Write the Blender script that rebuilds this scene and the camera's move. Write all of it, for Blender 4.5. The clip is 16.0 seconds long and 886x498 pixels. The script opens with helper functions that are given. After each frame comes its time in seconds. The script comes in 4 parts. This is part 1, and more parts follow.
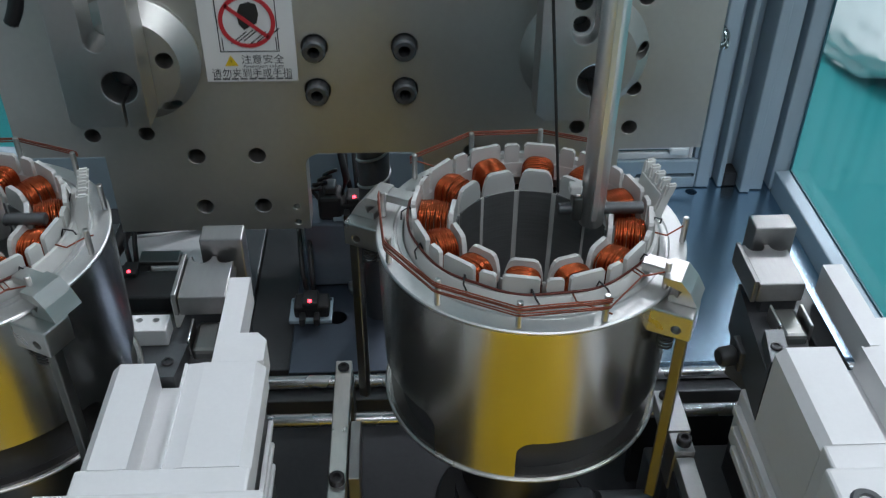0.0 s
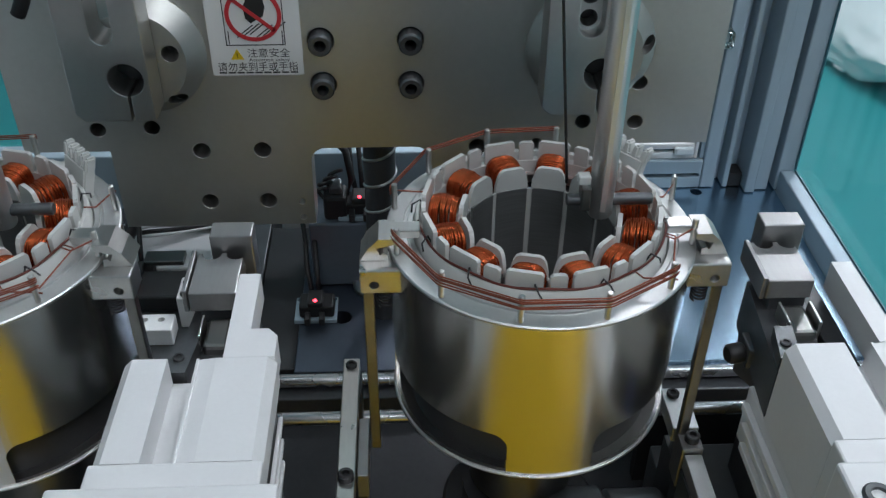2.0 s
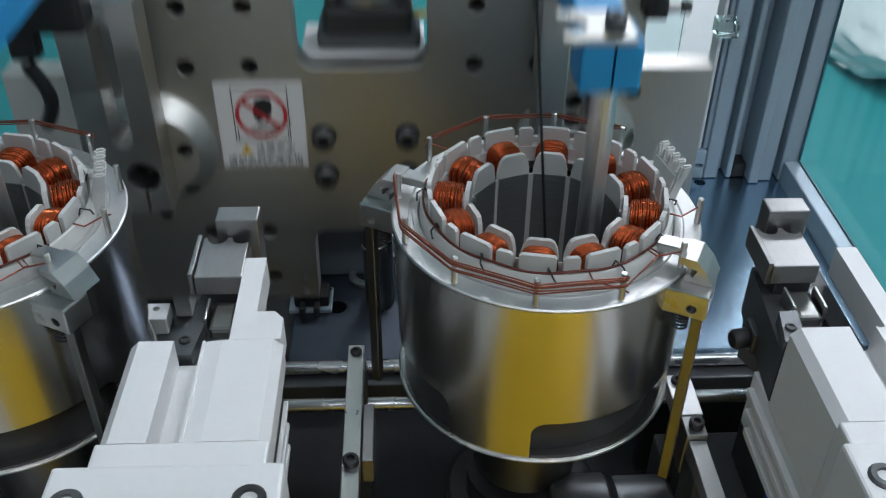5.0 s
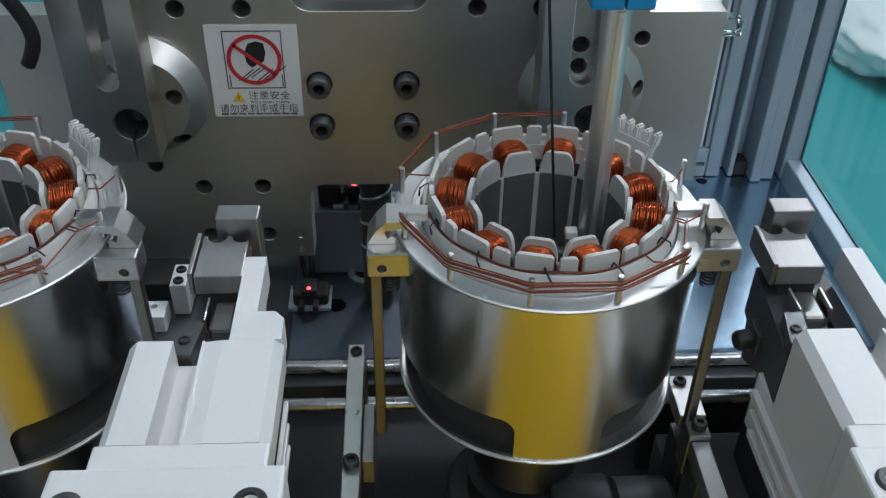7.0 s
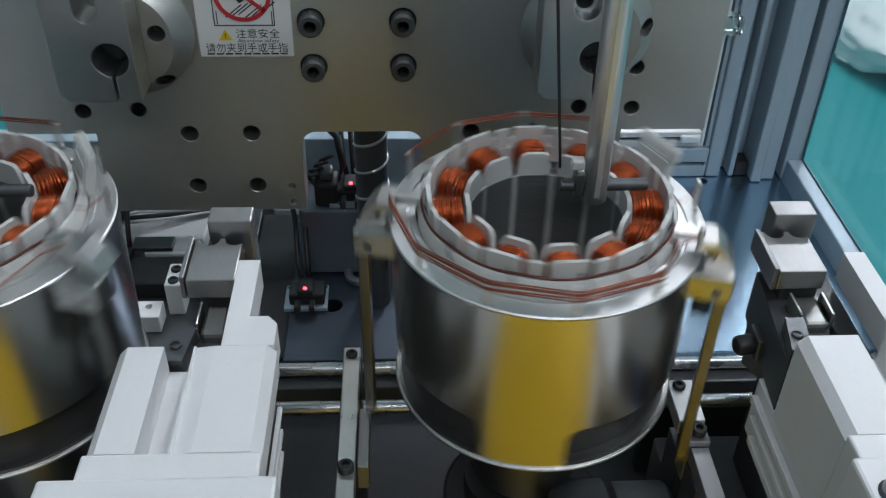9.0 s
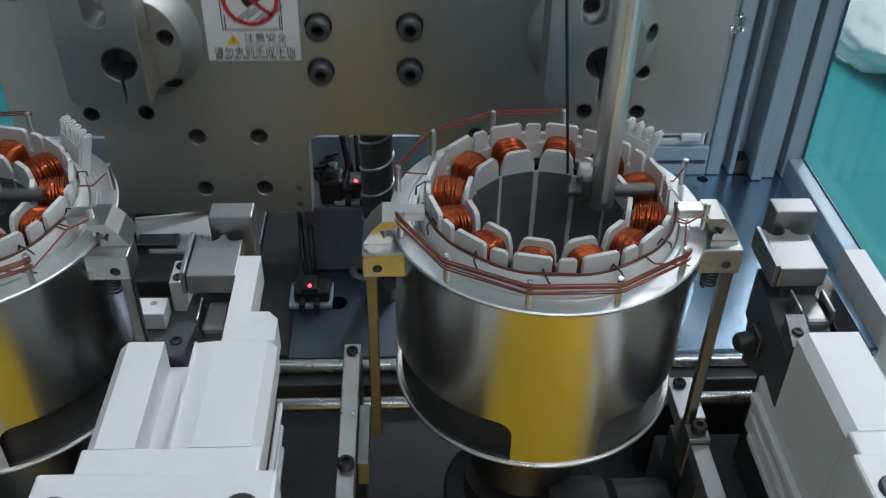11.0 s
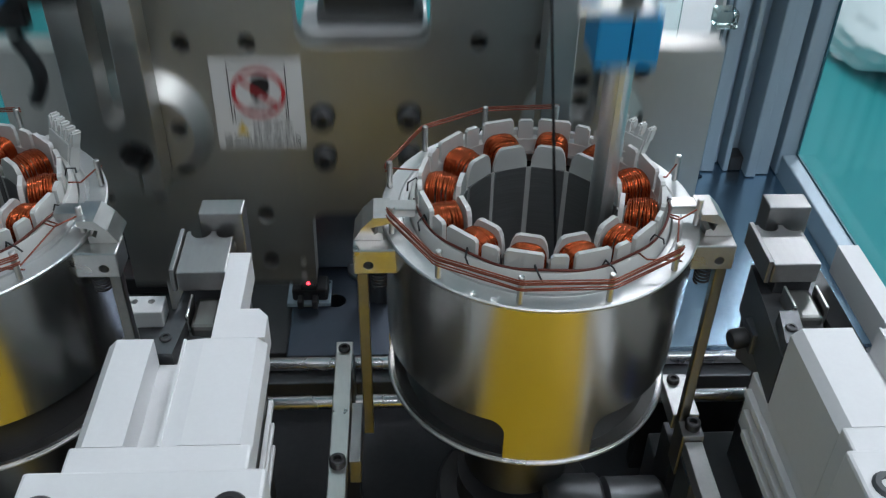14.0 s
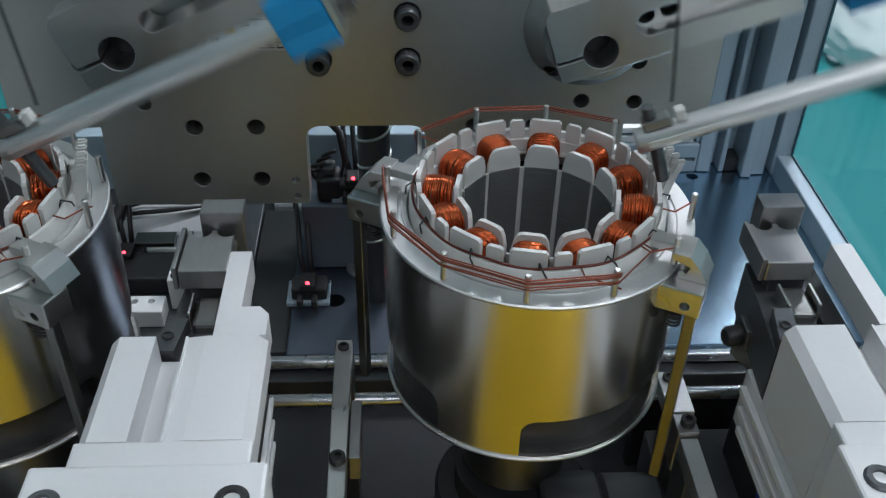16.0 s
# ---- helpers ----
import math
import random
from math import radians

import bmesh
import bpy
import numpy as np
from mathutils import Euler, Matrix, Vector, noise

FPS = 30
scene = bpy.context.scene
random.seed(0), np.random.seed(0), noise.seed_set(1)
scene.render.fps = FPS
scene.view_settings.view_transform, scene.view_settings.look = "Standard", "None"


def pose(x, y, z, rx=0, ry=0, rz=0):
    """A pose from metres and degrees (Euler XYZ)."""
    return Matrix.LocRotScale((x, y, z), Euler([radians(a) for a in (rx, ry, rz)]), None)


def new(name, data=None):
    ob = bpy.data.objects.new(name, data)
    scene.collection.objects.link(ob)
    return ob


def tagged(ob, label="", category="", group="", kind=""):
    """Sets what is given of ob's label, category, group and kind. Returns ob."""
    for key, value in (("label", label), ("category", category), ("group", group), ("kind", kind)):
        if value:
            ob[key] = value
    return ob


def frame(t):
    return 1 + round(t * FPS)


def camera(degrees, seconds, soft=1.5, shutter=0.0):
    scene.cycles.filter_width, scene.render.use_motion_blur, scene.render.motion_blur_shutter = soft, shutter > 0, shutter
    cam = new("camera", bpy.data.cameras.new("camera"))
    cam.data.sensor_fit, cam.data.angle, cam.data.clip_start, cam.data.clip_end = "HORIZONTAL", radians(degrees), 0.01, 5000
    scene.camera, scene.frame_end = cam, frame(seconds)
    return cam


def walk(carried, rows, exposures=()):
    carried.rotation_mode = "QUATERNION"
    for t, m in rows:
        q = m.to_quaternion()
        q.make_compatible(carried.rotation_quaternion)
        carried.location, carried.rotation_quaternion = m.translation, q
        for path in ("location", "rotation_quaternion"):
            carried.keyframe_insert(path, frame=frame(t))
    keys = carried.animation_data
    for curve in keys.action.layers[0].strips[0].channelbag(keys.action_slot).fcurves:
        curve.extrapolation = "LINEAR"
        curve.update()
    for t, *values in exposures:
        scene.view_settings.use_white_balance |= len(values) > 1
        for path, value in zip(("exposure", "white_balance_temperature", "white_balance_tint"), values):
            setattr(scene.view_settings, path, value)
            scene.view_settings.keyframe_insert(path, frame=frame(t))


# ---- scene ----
# The camera, held by hand with a slight drift.
cam = camera(50.1, 16.0, soft=1.25, shutter=0.5)
PATH = [
    (0.0, pose(-0.0585, -0.3701, 0.4234, 53.020, -0.343, -2.431)),
    (0.5, pose(-0.0580, -0.3742, 0.4240, 53.279, -0.262, -2.336)),
    (1.0, pose(-0.0601, -0.3759, 0.4246, 53.306, -0.231, -2.227)),
    (1.5, pose(-0.0642, -0.3742, 0.4225, 53.280, -0.262, -2.272)),
    (2.0, pose(-0.0638, -0.3730, 0.4211, 53.283, -0.407, -2.458)),
    (2.5, pose(-0.0610, -0.3751, 0.4174, 53.092, -0.611, -2.763)),
    (3.0, pose(-0.0587, -0.3794, 0.4180, 53.171, 0.038, -2.374)),
    (3.5, pose(-0.0595, -0.3794, 0.4191, 53.151, -0.012, -2.294)),
    (4.0, pose(-0.0619, -0.3791, 0.4165, 53.210, -0.159, -2.317)),
    (6.5, pose(-0.0685, -0.3737, 0.4157, 52.991, -0.717, -2.268)),
    (7.0, pose(-0.0682, -0.3729, 0.4148, 52.939, -0.703, -2.357)),
    (7.5, pose(-0.0686, -0.3747, 0.4146, 52.988, -0.821, -2.163)),
    (8.0, pose(-0.0706, -0.3686, 0.4155, 52.723, -0.926, -2.211)),
    (8.5, pose(-0.0687, -0.3653, 0.4145, 52.717, -0.755, -2.440)),
    (9.0, pose(-0.0663, -0.3647, 0.4139, 52.612, -0.824, -2.306)),
    (11.5, pose(-0.0666, -0.3668, 0.4122, 52.600, -0.937, -2.212)),
    (12.0, pose(-0.0658, -0.3691, 0.4118, 52.672, -0.884, -2.233)),
    (12.5, pose(-0.0679, -0.3706, 0.4116, 52.704, -1.034, -2.290)),
    (13.0, pose(-0.0674, -0.3686, 0.4124, 52.655, -1.097, -2.251)),
    (13.5, pose(-0.0644, -0.3676, 0.4122, 52.647, -1.020, -2.278)),
    (14.0, pose(-0.0644, -0.3643, 0.4099, 52.545, -0.994, -2.460)),
    (14.5, pose(-0.0677, -0.3660, 0.4103, 52.482, -1.257, -2.443)),
    (15.0, pose(-0.0673, -0.3712, 0.4112, 52.660, -1.206, -2.560)),
    (15.5, pose(-0.0661, -0.3702, 0.4122, 52.615, -1.184, -2.541)),
    (16.0, pose(-0.0653, -0.3697, 0.4122, 52.653, -1.060, -2.628)),
]
walk(cam, PATH)

# World, lamps and exposure: a closed hall lit by its ceiling lamps.
scene.view_settings.exposure = -0.05
world = bpy.data.worlds.new("world")
scene.world = world
world.use_nodes = True
world.node_tree.nodes["Background"].inputs[0].default_value = (0.82, 0.91, 1.0, 1)
world.node_tree.nodes["Background"].inputs[1].default_value = 0.1
LAMPS = [(-0.9, -0.35, 1.75, 1.6), (0.9, -0.35, 1.75, 10), (-0.9, 1.3, 1.75, 1.2), (1.0, 2.0, 1.75, 40), (0.0, -1.5, 1.75, 11)]
LAMP_COLOUR = (0.90, 0.915, 1.01)

# ---- materials ----


def material(name, base, rough=0.5, metal=0.0, grain=0.06, scale=60.0, bump=0.0, stretch=(1, 1, 1), stain=0.08, emit=0.0, spec=0.5, rough_var=0.08):
    """A surface with fine grain and broad stains at real size, on object coordinates."""
    m = bpy.data.materials.new(name)
    m.use_nodes = True
    nt = m.node_tree
    b = nt.nodes["Principled BSDF"]
    b.inputs["Metallic"].default_value = metal
    b.inputs["Specular IOR Level"].default_value = spec
    co = nt.nodes.new("ShaderNodeTexCoord")
    mp = nt.nodes.new("ShaderNodeMapping")
    mp.inputs["Scale"].default_value = stretch
    nt.links.new(co.outputs["Object"], mp.inputs["Vector"])
    fine = nt.nodes.new("ShaderNodeTexNoise")
    fine.inputs["Scale"].default_value = scale * 8
    fine.inputs["Detail"].default_value = 4
    nt.links.new(mp.outputs["Vector"], fine.inputs["Vector"])
    wide = nt.nodes.new("ShaderNodeTexNoise")
    wide.inputs["Scale"].default_value = scale * 0.6
    wide.inputs["Detail"].default_value = 3
    nt.links.new(co.outputs["Object"], wide.inputs["Vector"])
    add = nt.nodes.new("ShaderNodeMath")
    add.operation = "MULTIPLY_ADD"
    add.inputs[1].default_value = grain * 2
    add.inputs[2].default_value = 1.0 - grain - stain
    nt.links.new(fine.outputs["Fac"], add.inputs[0])
    add2 = nt.nodes.new("ShaderNodeMath")
    add2.operation = "MULTIPLY_ADD"
    add2.inputs[1].default_value = stain * 2
    nt.links.new(wide.outputs["Fac"], add2.inputs[0])
    nt.links.new(add.outputs[0], add2.inputs[2])
    mix = nt.nodes.new("ShaderNodeVectorMath")
    mix.operation = "SCALE"
    mix.inputs[0].default_value = base
    nt.links.new(add2.outputs[0], mix.inputs["Scale"])
    nt.links.new(mix.outputs[0], b.inputs["Base Color"])
    r = nt.nodes.new("ShaderNodeMath")
    r.operation = "MULTIPLY_ADD"
    r.inputs[1].default_value = rough_var * 2
    r.inputs[2].default_value = max(0.02, rough - rough_var)
    nt.links.new(wide.outputs["Fac"], r.inputs[0])
    nt.links.new(r.outputs[0], b.inputs["Roughness"])
    if bump:
        bp = nt.nodes.new("ShaderNodeBump")
        bp.inputs["Strength"].default_value = bump
        bp.inputs["Distance"].default_value = 0.0004
        nt.links.new(fine.outputs["Fac"], bp.inputs["Height"])
        nt.links.new(bp.outputs["Normal"], b.inputs["Normal"])
    if emit:
        b.inputs["Emission Color"].default_value = (*base, 1)
        b.inputs["Emission Strength"].default_value = emit
    return m


DRUM = material("turned_steel", (0.70, 0.69, 0.67), 0.25, 1.0, 0.04, 40, 0.14, (1, 1, 0.04), 0.05, rough_var=0.05)
RING = material("machined_ring", (0.69, 0.69, 0.68), 0.42, 1.0, 0.06, 70, 0.12, (1, 1, 1), 0.1)
STEEL = material("ground_steel", (0.58, 0.57, 0.55), 0.3, 1.0, 0.08, 60, 0.1, (1, 0.2, 1), 0.1)
PLATE = material("nickel_plate", (0.58, 0.57, 0.54), 0.46, 1.0, 0.05, 30, 0.08, (1, 1, 1), 0.05)
ARM = material("arm_plate", (0.61, 0.61, 0.60), 0.36, 1.0, 0.05, 30, 0.08, (1, 1, 1), 0.05)
TUBE = material("drawn_tube", (0.74, 0.74, 0.73), 0.44, 1.0, 0.04, 60, 0.05, (1, 1, 0.05), 0.05)
ALU = material("matt_aluminium", (0.73, 0.735, 0.735), 0.5, 0.15, 0.03, 60, 0.06, (1, 1, 1), 0.03)
PROFILE = material("anodised_profile", (0.33, 0.42, 0.48), 0.5, 0.2, 0.03, 50, 0.03, (1, 1, 0.1), 0.04)
JAW = material("jaw_steel", (0.25, 0.245, 0.235), 0.34, 1.0, 0.08, 60, 0.1, (1, 0.2, 1), 0.1)
CLAMP = material("clamp_steel", (0.37, 0.365, 0.36), 0.42, 1.0, 0.08, 60, 0.1, (1, 0.2, 1), 0.1)
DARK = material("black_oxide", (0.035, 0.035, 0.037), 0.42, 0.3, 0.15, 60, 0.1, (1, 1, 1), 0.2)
GREY = material("dark_grey_steel", (0.11, 0.115, 0.12), 0.4, 0.7, 0.12, 60, 0.1, (1, 1, 1), 0.15)
BLACK = material("black_plastic", (0.016, 0.016, 0.017), 0.45, 0.0, 0.15, 60, 0.1, (1, 1, 1), 0.2)
DECK = material("blued_base_plate", (0.42, 0.57, 0.70), 0.24, 1.0, 0.06, 30, 0.05, (1, 1, 1), 0.12)
SLIDE = material("dark_blued_plate", (0.075, 0.09, 0.115), 0.36, 0.85, 0.06, 30, 0.05, (1, 1, 1), 0.12)
BEDP = material("grey_bed_plate", (0.15, 0.153, 0.16), 0.5, 0.1, 0.1, 30, 0.1, (1, 1, 1), 0.15)
PIT = material("dark_machine_bed", (0.028, 0.029, 0.032), 0.5, 0.0, 0.2, 30, 0.15, (1, 1, 1), 0.25, spec=0.15)
NYLON = material("white_nylon", (0.57, 0.575, 0.55), 0.45, 0.0, 0.02, 60, 0.05, (1, 1, 1), 0.04)
COPPER = material("enamelled_copper", (0.56, 0.115, 0.036), 0.17, 0.85, 0.12, 90, 0.0, (1, 1, 1), 0.2)
LEAD = material("lead_copper", (0.30, 0.085, 0.05), 0.35, 0.6, 0.12, 90, 0.0, (1, 1, 1), 0.2)
CORE = material("stator_lamination", (0.22, 0.225, 0.225), 0.42, 0.6, 0.2, 60, 0.3, (0.1, 0.1, 3), 0.12)
BLUE = material("blue_anodised", (0.004, 0.26, 0.56), 0.42, 0.0, 0.04, 60, 0.05, (1, 1, 1), 0.05)
YELLOW = material("yellow_paint", (0.84, 0.53, 0.006), 0.5, 0.0, 0.04, 20, 0.05, (1, 1, 1), 0.06)
GREEN = material("green_floor_paint", (0.045, 0.36, 0.37), 0.35, 0.0, 0.03, 2, 0.02, (1, 1, 1), 0.06)
WALLP = material("hall_wall_paint", (0.66, 0.72, 0.74), 0.7, 0.0, 0.02, 4, 0.03, (1, 1, 1), 0.04)
CEILP = material("hall_ceiling_paint", (0.7, 0.71, 0.71), 0.8, 0.0, 0.02, 4, 0.03, (1, 1, 1), 0.04)
BAG = material("white_film", (0.90, 0.91, 0.91), 0.3, 0.0, 0.03, 20, 0.2, (1, 1, 1), 0.06)
PAPER = material("sticker_white", (0.76, 0.76, 0.74), 0.5, 0.0, 0.02, 60, 0.0, (1, 1, 1), 0.03)
INK = material("sticker_black", (0.02, 0.02, 0.02), 0.5, 0.0, 0.05, 60)
RED = material("sticker_red", (0.55, 0.03, 0.04), 0.5, 0.0, 0.05, 60)
SAFETY = material("sticker_yellow", (0.8, 0.55, 0.02), 0.5, 0.0, 0.05, 60)
LED = material("red_led", (1.0, 0.03, 0.05), 0.4, 0.0, 0.0, 60, emit=9.0)
TUBELIGHT = material("lamp_tube", (0.95, 0.98, 1.0), 0.4, 0.0, 0.0, 60, emit=3.0)
ROD = material("ground_guide_rod", (0.55, 0.55, 0.56), 0.27, 1.0, 0.05, 60, 0.05, (0.1, 1, 1), 0.08)
JUMPER = material("dark_enamelled_wire", (0.13, 0.035, 0.025), 0.3, 0.4, 0.12, 90)
SEAL = material("teal_seal", (0.03, 0.12, 0.15), 0.5, 0.0, 0.05, 30)
BOXP = material("lit_platform_box", (0.15, 0.18, 0.22), 0.4, 0.3, 0.08, 30, 0.05, (1, 1, 1), 0.12)
KNOB = material("blue_plug", (0.01, 0.07, 0.45), 0.35, 0.0, 0.05, 60)
BRASS = material("brass", (0.6, 0.45, 0.15), 0.3, 1.0, 0.05, 60)
TEALP = material("teal_panel", (0.06, 0.36, 0.36), 0.5, 0.0, 0.03, 4)

glass = bpy.data.materials.new("clear_acrylic")
glass.use_nodes = True
gb = glass.node_tree.nodes["Principled BSDF"]
gb.inputs["Base Color"].default_value = (0.86, 0.98, 0.97, 1)
gb.inputs["Roughness"].default_value = 0.03
gb.inputs["IOR"].default_value = 1.3
gb.inputs["Transmission Weight"].default_value = 1.0

# ---- mesh helpers ----


def part(name, bm, mat, parent=None, label=""):
    me = bpy.data.meshes.new(name)
    bmesh.ops.recalc_face_normals(bm, faces=bm.faces)
    bm.to_mesh(me)
    bm.free()
    ob = new(name, me)
    me.materials.append(mat)
    if parent is not None:
        ob.parent = parent
    if label:
        ob["label"] = label
    return ob


def thing(name, label, category, group="", kind="", at=(0, 0, 0)):
    ob = new(name)
    ob.empty_display_size = 0.01
    ob.location = at
    return tagged(ob, label, category, group, kind)


def smooth(ob, angle=40):
    me = ob.data
    lim = math.cos(radians(angle))
    bm = bmesh.new()
    bm.from_mesh(me)
    for f in bm.faces:
        f.smooth = True
    for e in bm.edges:
        if len(e.link_faces) == 2:
            e.smooth = e.link_faces[0].normal.dot(e.link_faces[1].normal) > lim
        else:
            e.smooth = False
    bm.to_mesh(me)
    bm.free()
    return ob


def box(x0, x1, y0, y1, z0, z1, bev=0.0006, bm=None):
    """A box with bevelled edges, added to bm if one is given."""
    b = bmesh.new()
    bmesh.ops.create_cube(b, size=1.0)
    for v in b.verts:
        v.co = ((x0 + x1) / 2 + v.co.x * (x1 - x0), (y0 + y1) / 2 + v.co.y * (y1 - y0), (z0 + z1) / 2 + v.co.z * (z1 - z0))
    if bev:
        bmesh.ops.bevel(b, geom=b.edges[:], offset=bev, segments=2, profile=0.5, affect="EDGES")
    return join(bm, b)


def join(bm, b):
    if bm is None:
        return b
    me = bpy.data.meshes.new("tmp")
    b.to_mesh(me)
    b.free()
    bm.from_mesh(me)
    bpy.data.meshes.remove(me)
    return bm


def turn(bm, m):
    bmesh.ops.transform(bm, matrix=m, verts=bm.verts)
    return bm


def rod(a, b, r, n=20, bm=None, r2=None, bev=0.0):
    """A rod from a to b, with chamfered ends."""
    a, b = Vector(a), Vector(b)
    L = (b - a).length
    t = bmesh.new()
    r2 = r if r2 is None else r2
    prof = [(0, 0), (r - bev, 0), (r, bev), (r2, L - bev), (r2 - bev, L), (0, L)] if bev else [(0, 0), (r, 0), (r2, L), (0, L)]
    lathe(prof, n, t)
    q = (b - a).to_track_quat("Z", "Y").to_matrix().to_4x4()
    turn(t, Matrix.Translation(a) @ q)
    return join(bm, t)


def lathe(prof, n=48, bm=None):
    """A surface turned about z from (radius, height) pairs; radius 0 closes an end."""
    t = bmesh.new() if bm is None else bm
    rings = []
    for r, z in prof:
        if r <= 1e-9:
            rings.append([t.verts.new((0, 0, z))])
        else:
            rings.append([t.verts.new((r * math.cos(2 * math.pi * i / n), r * math.sin(2 * math.pi * i / n), z)) for i in range(n)])
    for p, q in zip(rings, rings[1:]):
        for i in range(n):
            j = (i + 1) % n
            if len(p) == 1 and len(q) > 1:
                t.faces.new((p[0], q[i], q[j]))
            elif len(q) == 1 and len(p) > 1:
                t.faces.new((p[i], p[j], q[0]))
            elif len(p) > 1:
                t.faces.new((p[i], p[j], q[j], q[i]))
    return t


def sweep(points, r, n=6, bm=None, closed=False):
    """A wire of radius r along points."""
    t = bmesh.new()
    pts = [Vector(p) for p in points]
    k = len(pts)
    rings = []
    up = Vector((0.13, 0.21, 0.97)).normalized()
    for i, p in enumerate(pts):
        a = pts[i - 1] if (i or closed) else p
        b = pts[(i + 1) % k] if (i < k - 1 or closed) else p
        d = (b - a).normalized()
        u = d.cross(up)
        if u.length < 0.1:
            u = d.cross(Vector((1, 0, 0)))
        u.normalize()
        w = d.cross(u)
        rings.append([t.verts.new(p + r * (math.cos(2 * math.pi * s / n) * u + math.sin(2 * math.pi * s / n) * w)) for s in range(n)])
    for i in range(k if closed else k - 1):
        p, q = rings[i], rings[(i + 1) % k]
        for s in range(n):
            t.faces.new((p[s], p[(s + 1) % n], q[(s + 1) % n], q[s]))
    if not closed:
        t.faces.new(rings[0])
        t.faces.new(rings[-1])
    for f in t.faces:
        f.smooth = True
    return join(bm, t)


def prism(outline, y0, y1, bm=None):
    """An upright slab: the outline in x and z, from y0 to y1."""
    t = bmesh.new()
    f = [t.verts.new((x, y0, z)) for x, z in outline]
    b = [t.verts.new((x, y1, z)) for x, z in outline]
    t.faces.new(f)
    t.faces.new(b[::-1])
    for i in range(len(outline)):
        j = (i + 1) % len(outline)
        t.faces.new((f[i], b[i], b[j], f[j]))
    return join(bm, t)


def slab(outline, z0, z1, bm=None):
    """A flat slab: the outline in x and y, from z0 to z1."""
    t = prism(outline, z0, z1)
    for v in t.verts:
        v.co = (v.co.x, v.co.z, v.co.y)
    return join(bm, t)


def rounded(x0, x1, z0, z1, r, n=6, corners=(1, 1, 1, 1)):
    """Outline of a rectangle with rounded corners (lower left, lower right, upper right, upper left)."""
    out = []
    for k, (cx, cz, a) in enumerate(((x0, z0, 180), (x1, z0, 270), (x1, z1, 0), (x0, z1, 90))):
        if not corners[k]:
            out.append((cx, cz))
            continue
        sx, sz = (1 if cx == x0 else -1), (1 if cz == z0 else -1)
        for i in range(n + 1):
            w = radians(a + 90 * i / n)
            out.append((cx + sx * r + r * math.cos(w), cz + sz * r + r * math.sin(w)))
    return out


def carve(ob, cutter, bev=0.0, steps=2):
    """Cuts the cutter's solids out of ob, and keeps the result as ob's own mesh."""
    me = bpy.data.meshes.new("cutter")
    bmesh.ops.recalc_face_normals(cutter, faces=cutter.faces)
    cutter.to_mesh(me)
    cutter.free()
    c = new("cutter", me)
    c.parent = ob.parent
    c.matrix_basis = ob.matrix_basis.copy()
    mod = ob.modifiers.new("cut", "BOOLEAN")
    mod.operation, mod.object, mod.solver, mod.use_self = "DIFFERENCE", c, "EXACT", True
    if bev:
        mb = ob.modifiers.new("edge", "BEVEL")
        mb.width, mb.segments, mb.limit_method, mb.angle_limit = bev, steps, "ANGLE", radians(50)
    dg = bpy.context.evaluated_depsgraph_get()
    dg.update()
    res = bpy.data.meshes.new_from_object(ob.evaluated_get(dg))
    old = ob.data
    ob.modifiers.clear()
    ob.data = res
    res.name = old.name
    bpy.data.objects.remove(c)
    bpy.data.meshes.remove(me)
    return ob


def cap_screw(name, at, r, parent, axis="-y", label="black socket head screw", mat=None, h=None):
    """A socket head screw with a hexagon recess, its head facing along axis."""
    h = h or r * 1.1
    bm = bmesh.new()
    lathe([(0, 0), (r, 0), (r, h - r * 0.15), (r * 0.85, h), (r * 0.52, h), (r * 0.5, h * 0.45), (0, h * 0.4)], 18, bm)
    rot = {"-y": pose(0, 0, 0, 90), "z": pose(0, 0, 0), "x": pose(0, 0, 0, 0, 90), "-x": pose(0, 0, 0, 0, -90), "y": pose(0, 0, 0, -90)}[axis]
    turn(bm, Matrix.Translation(at) @ rot)
    return smooth(part(name, bm, mat or DARK, parent, label))


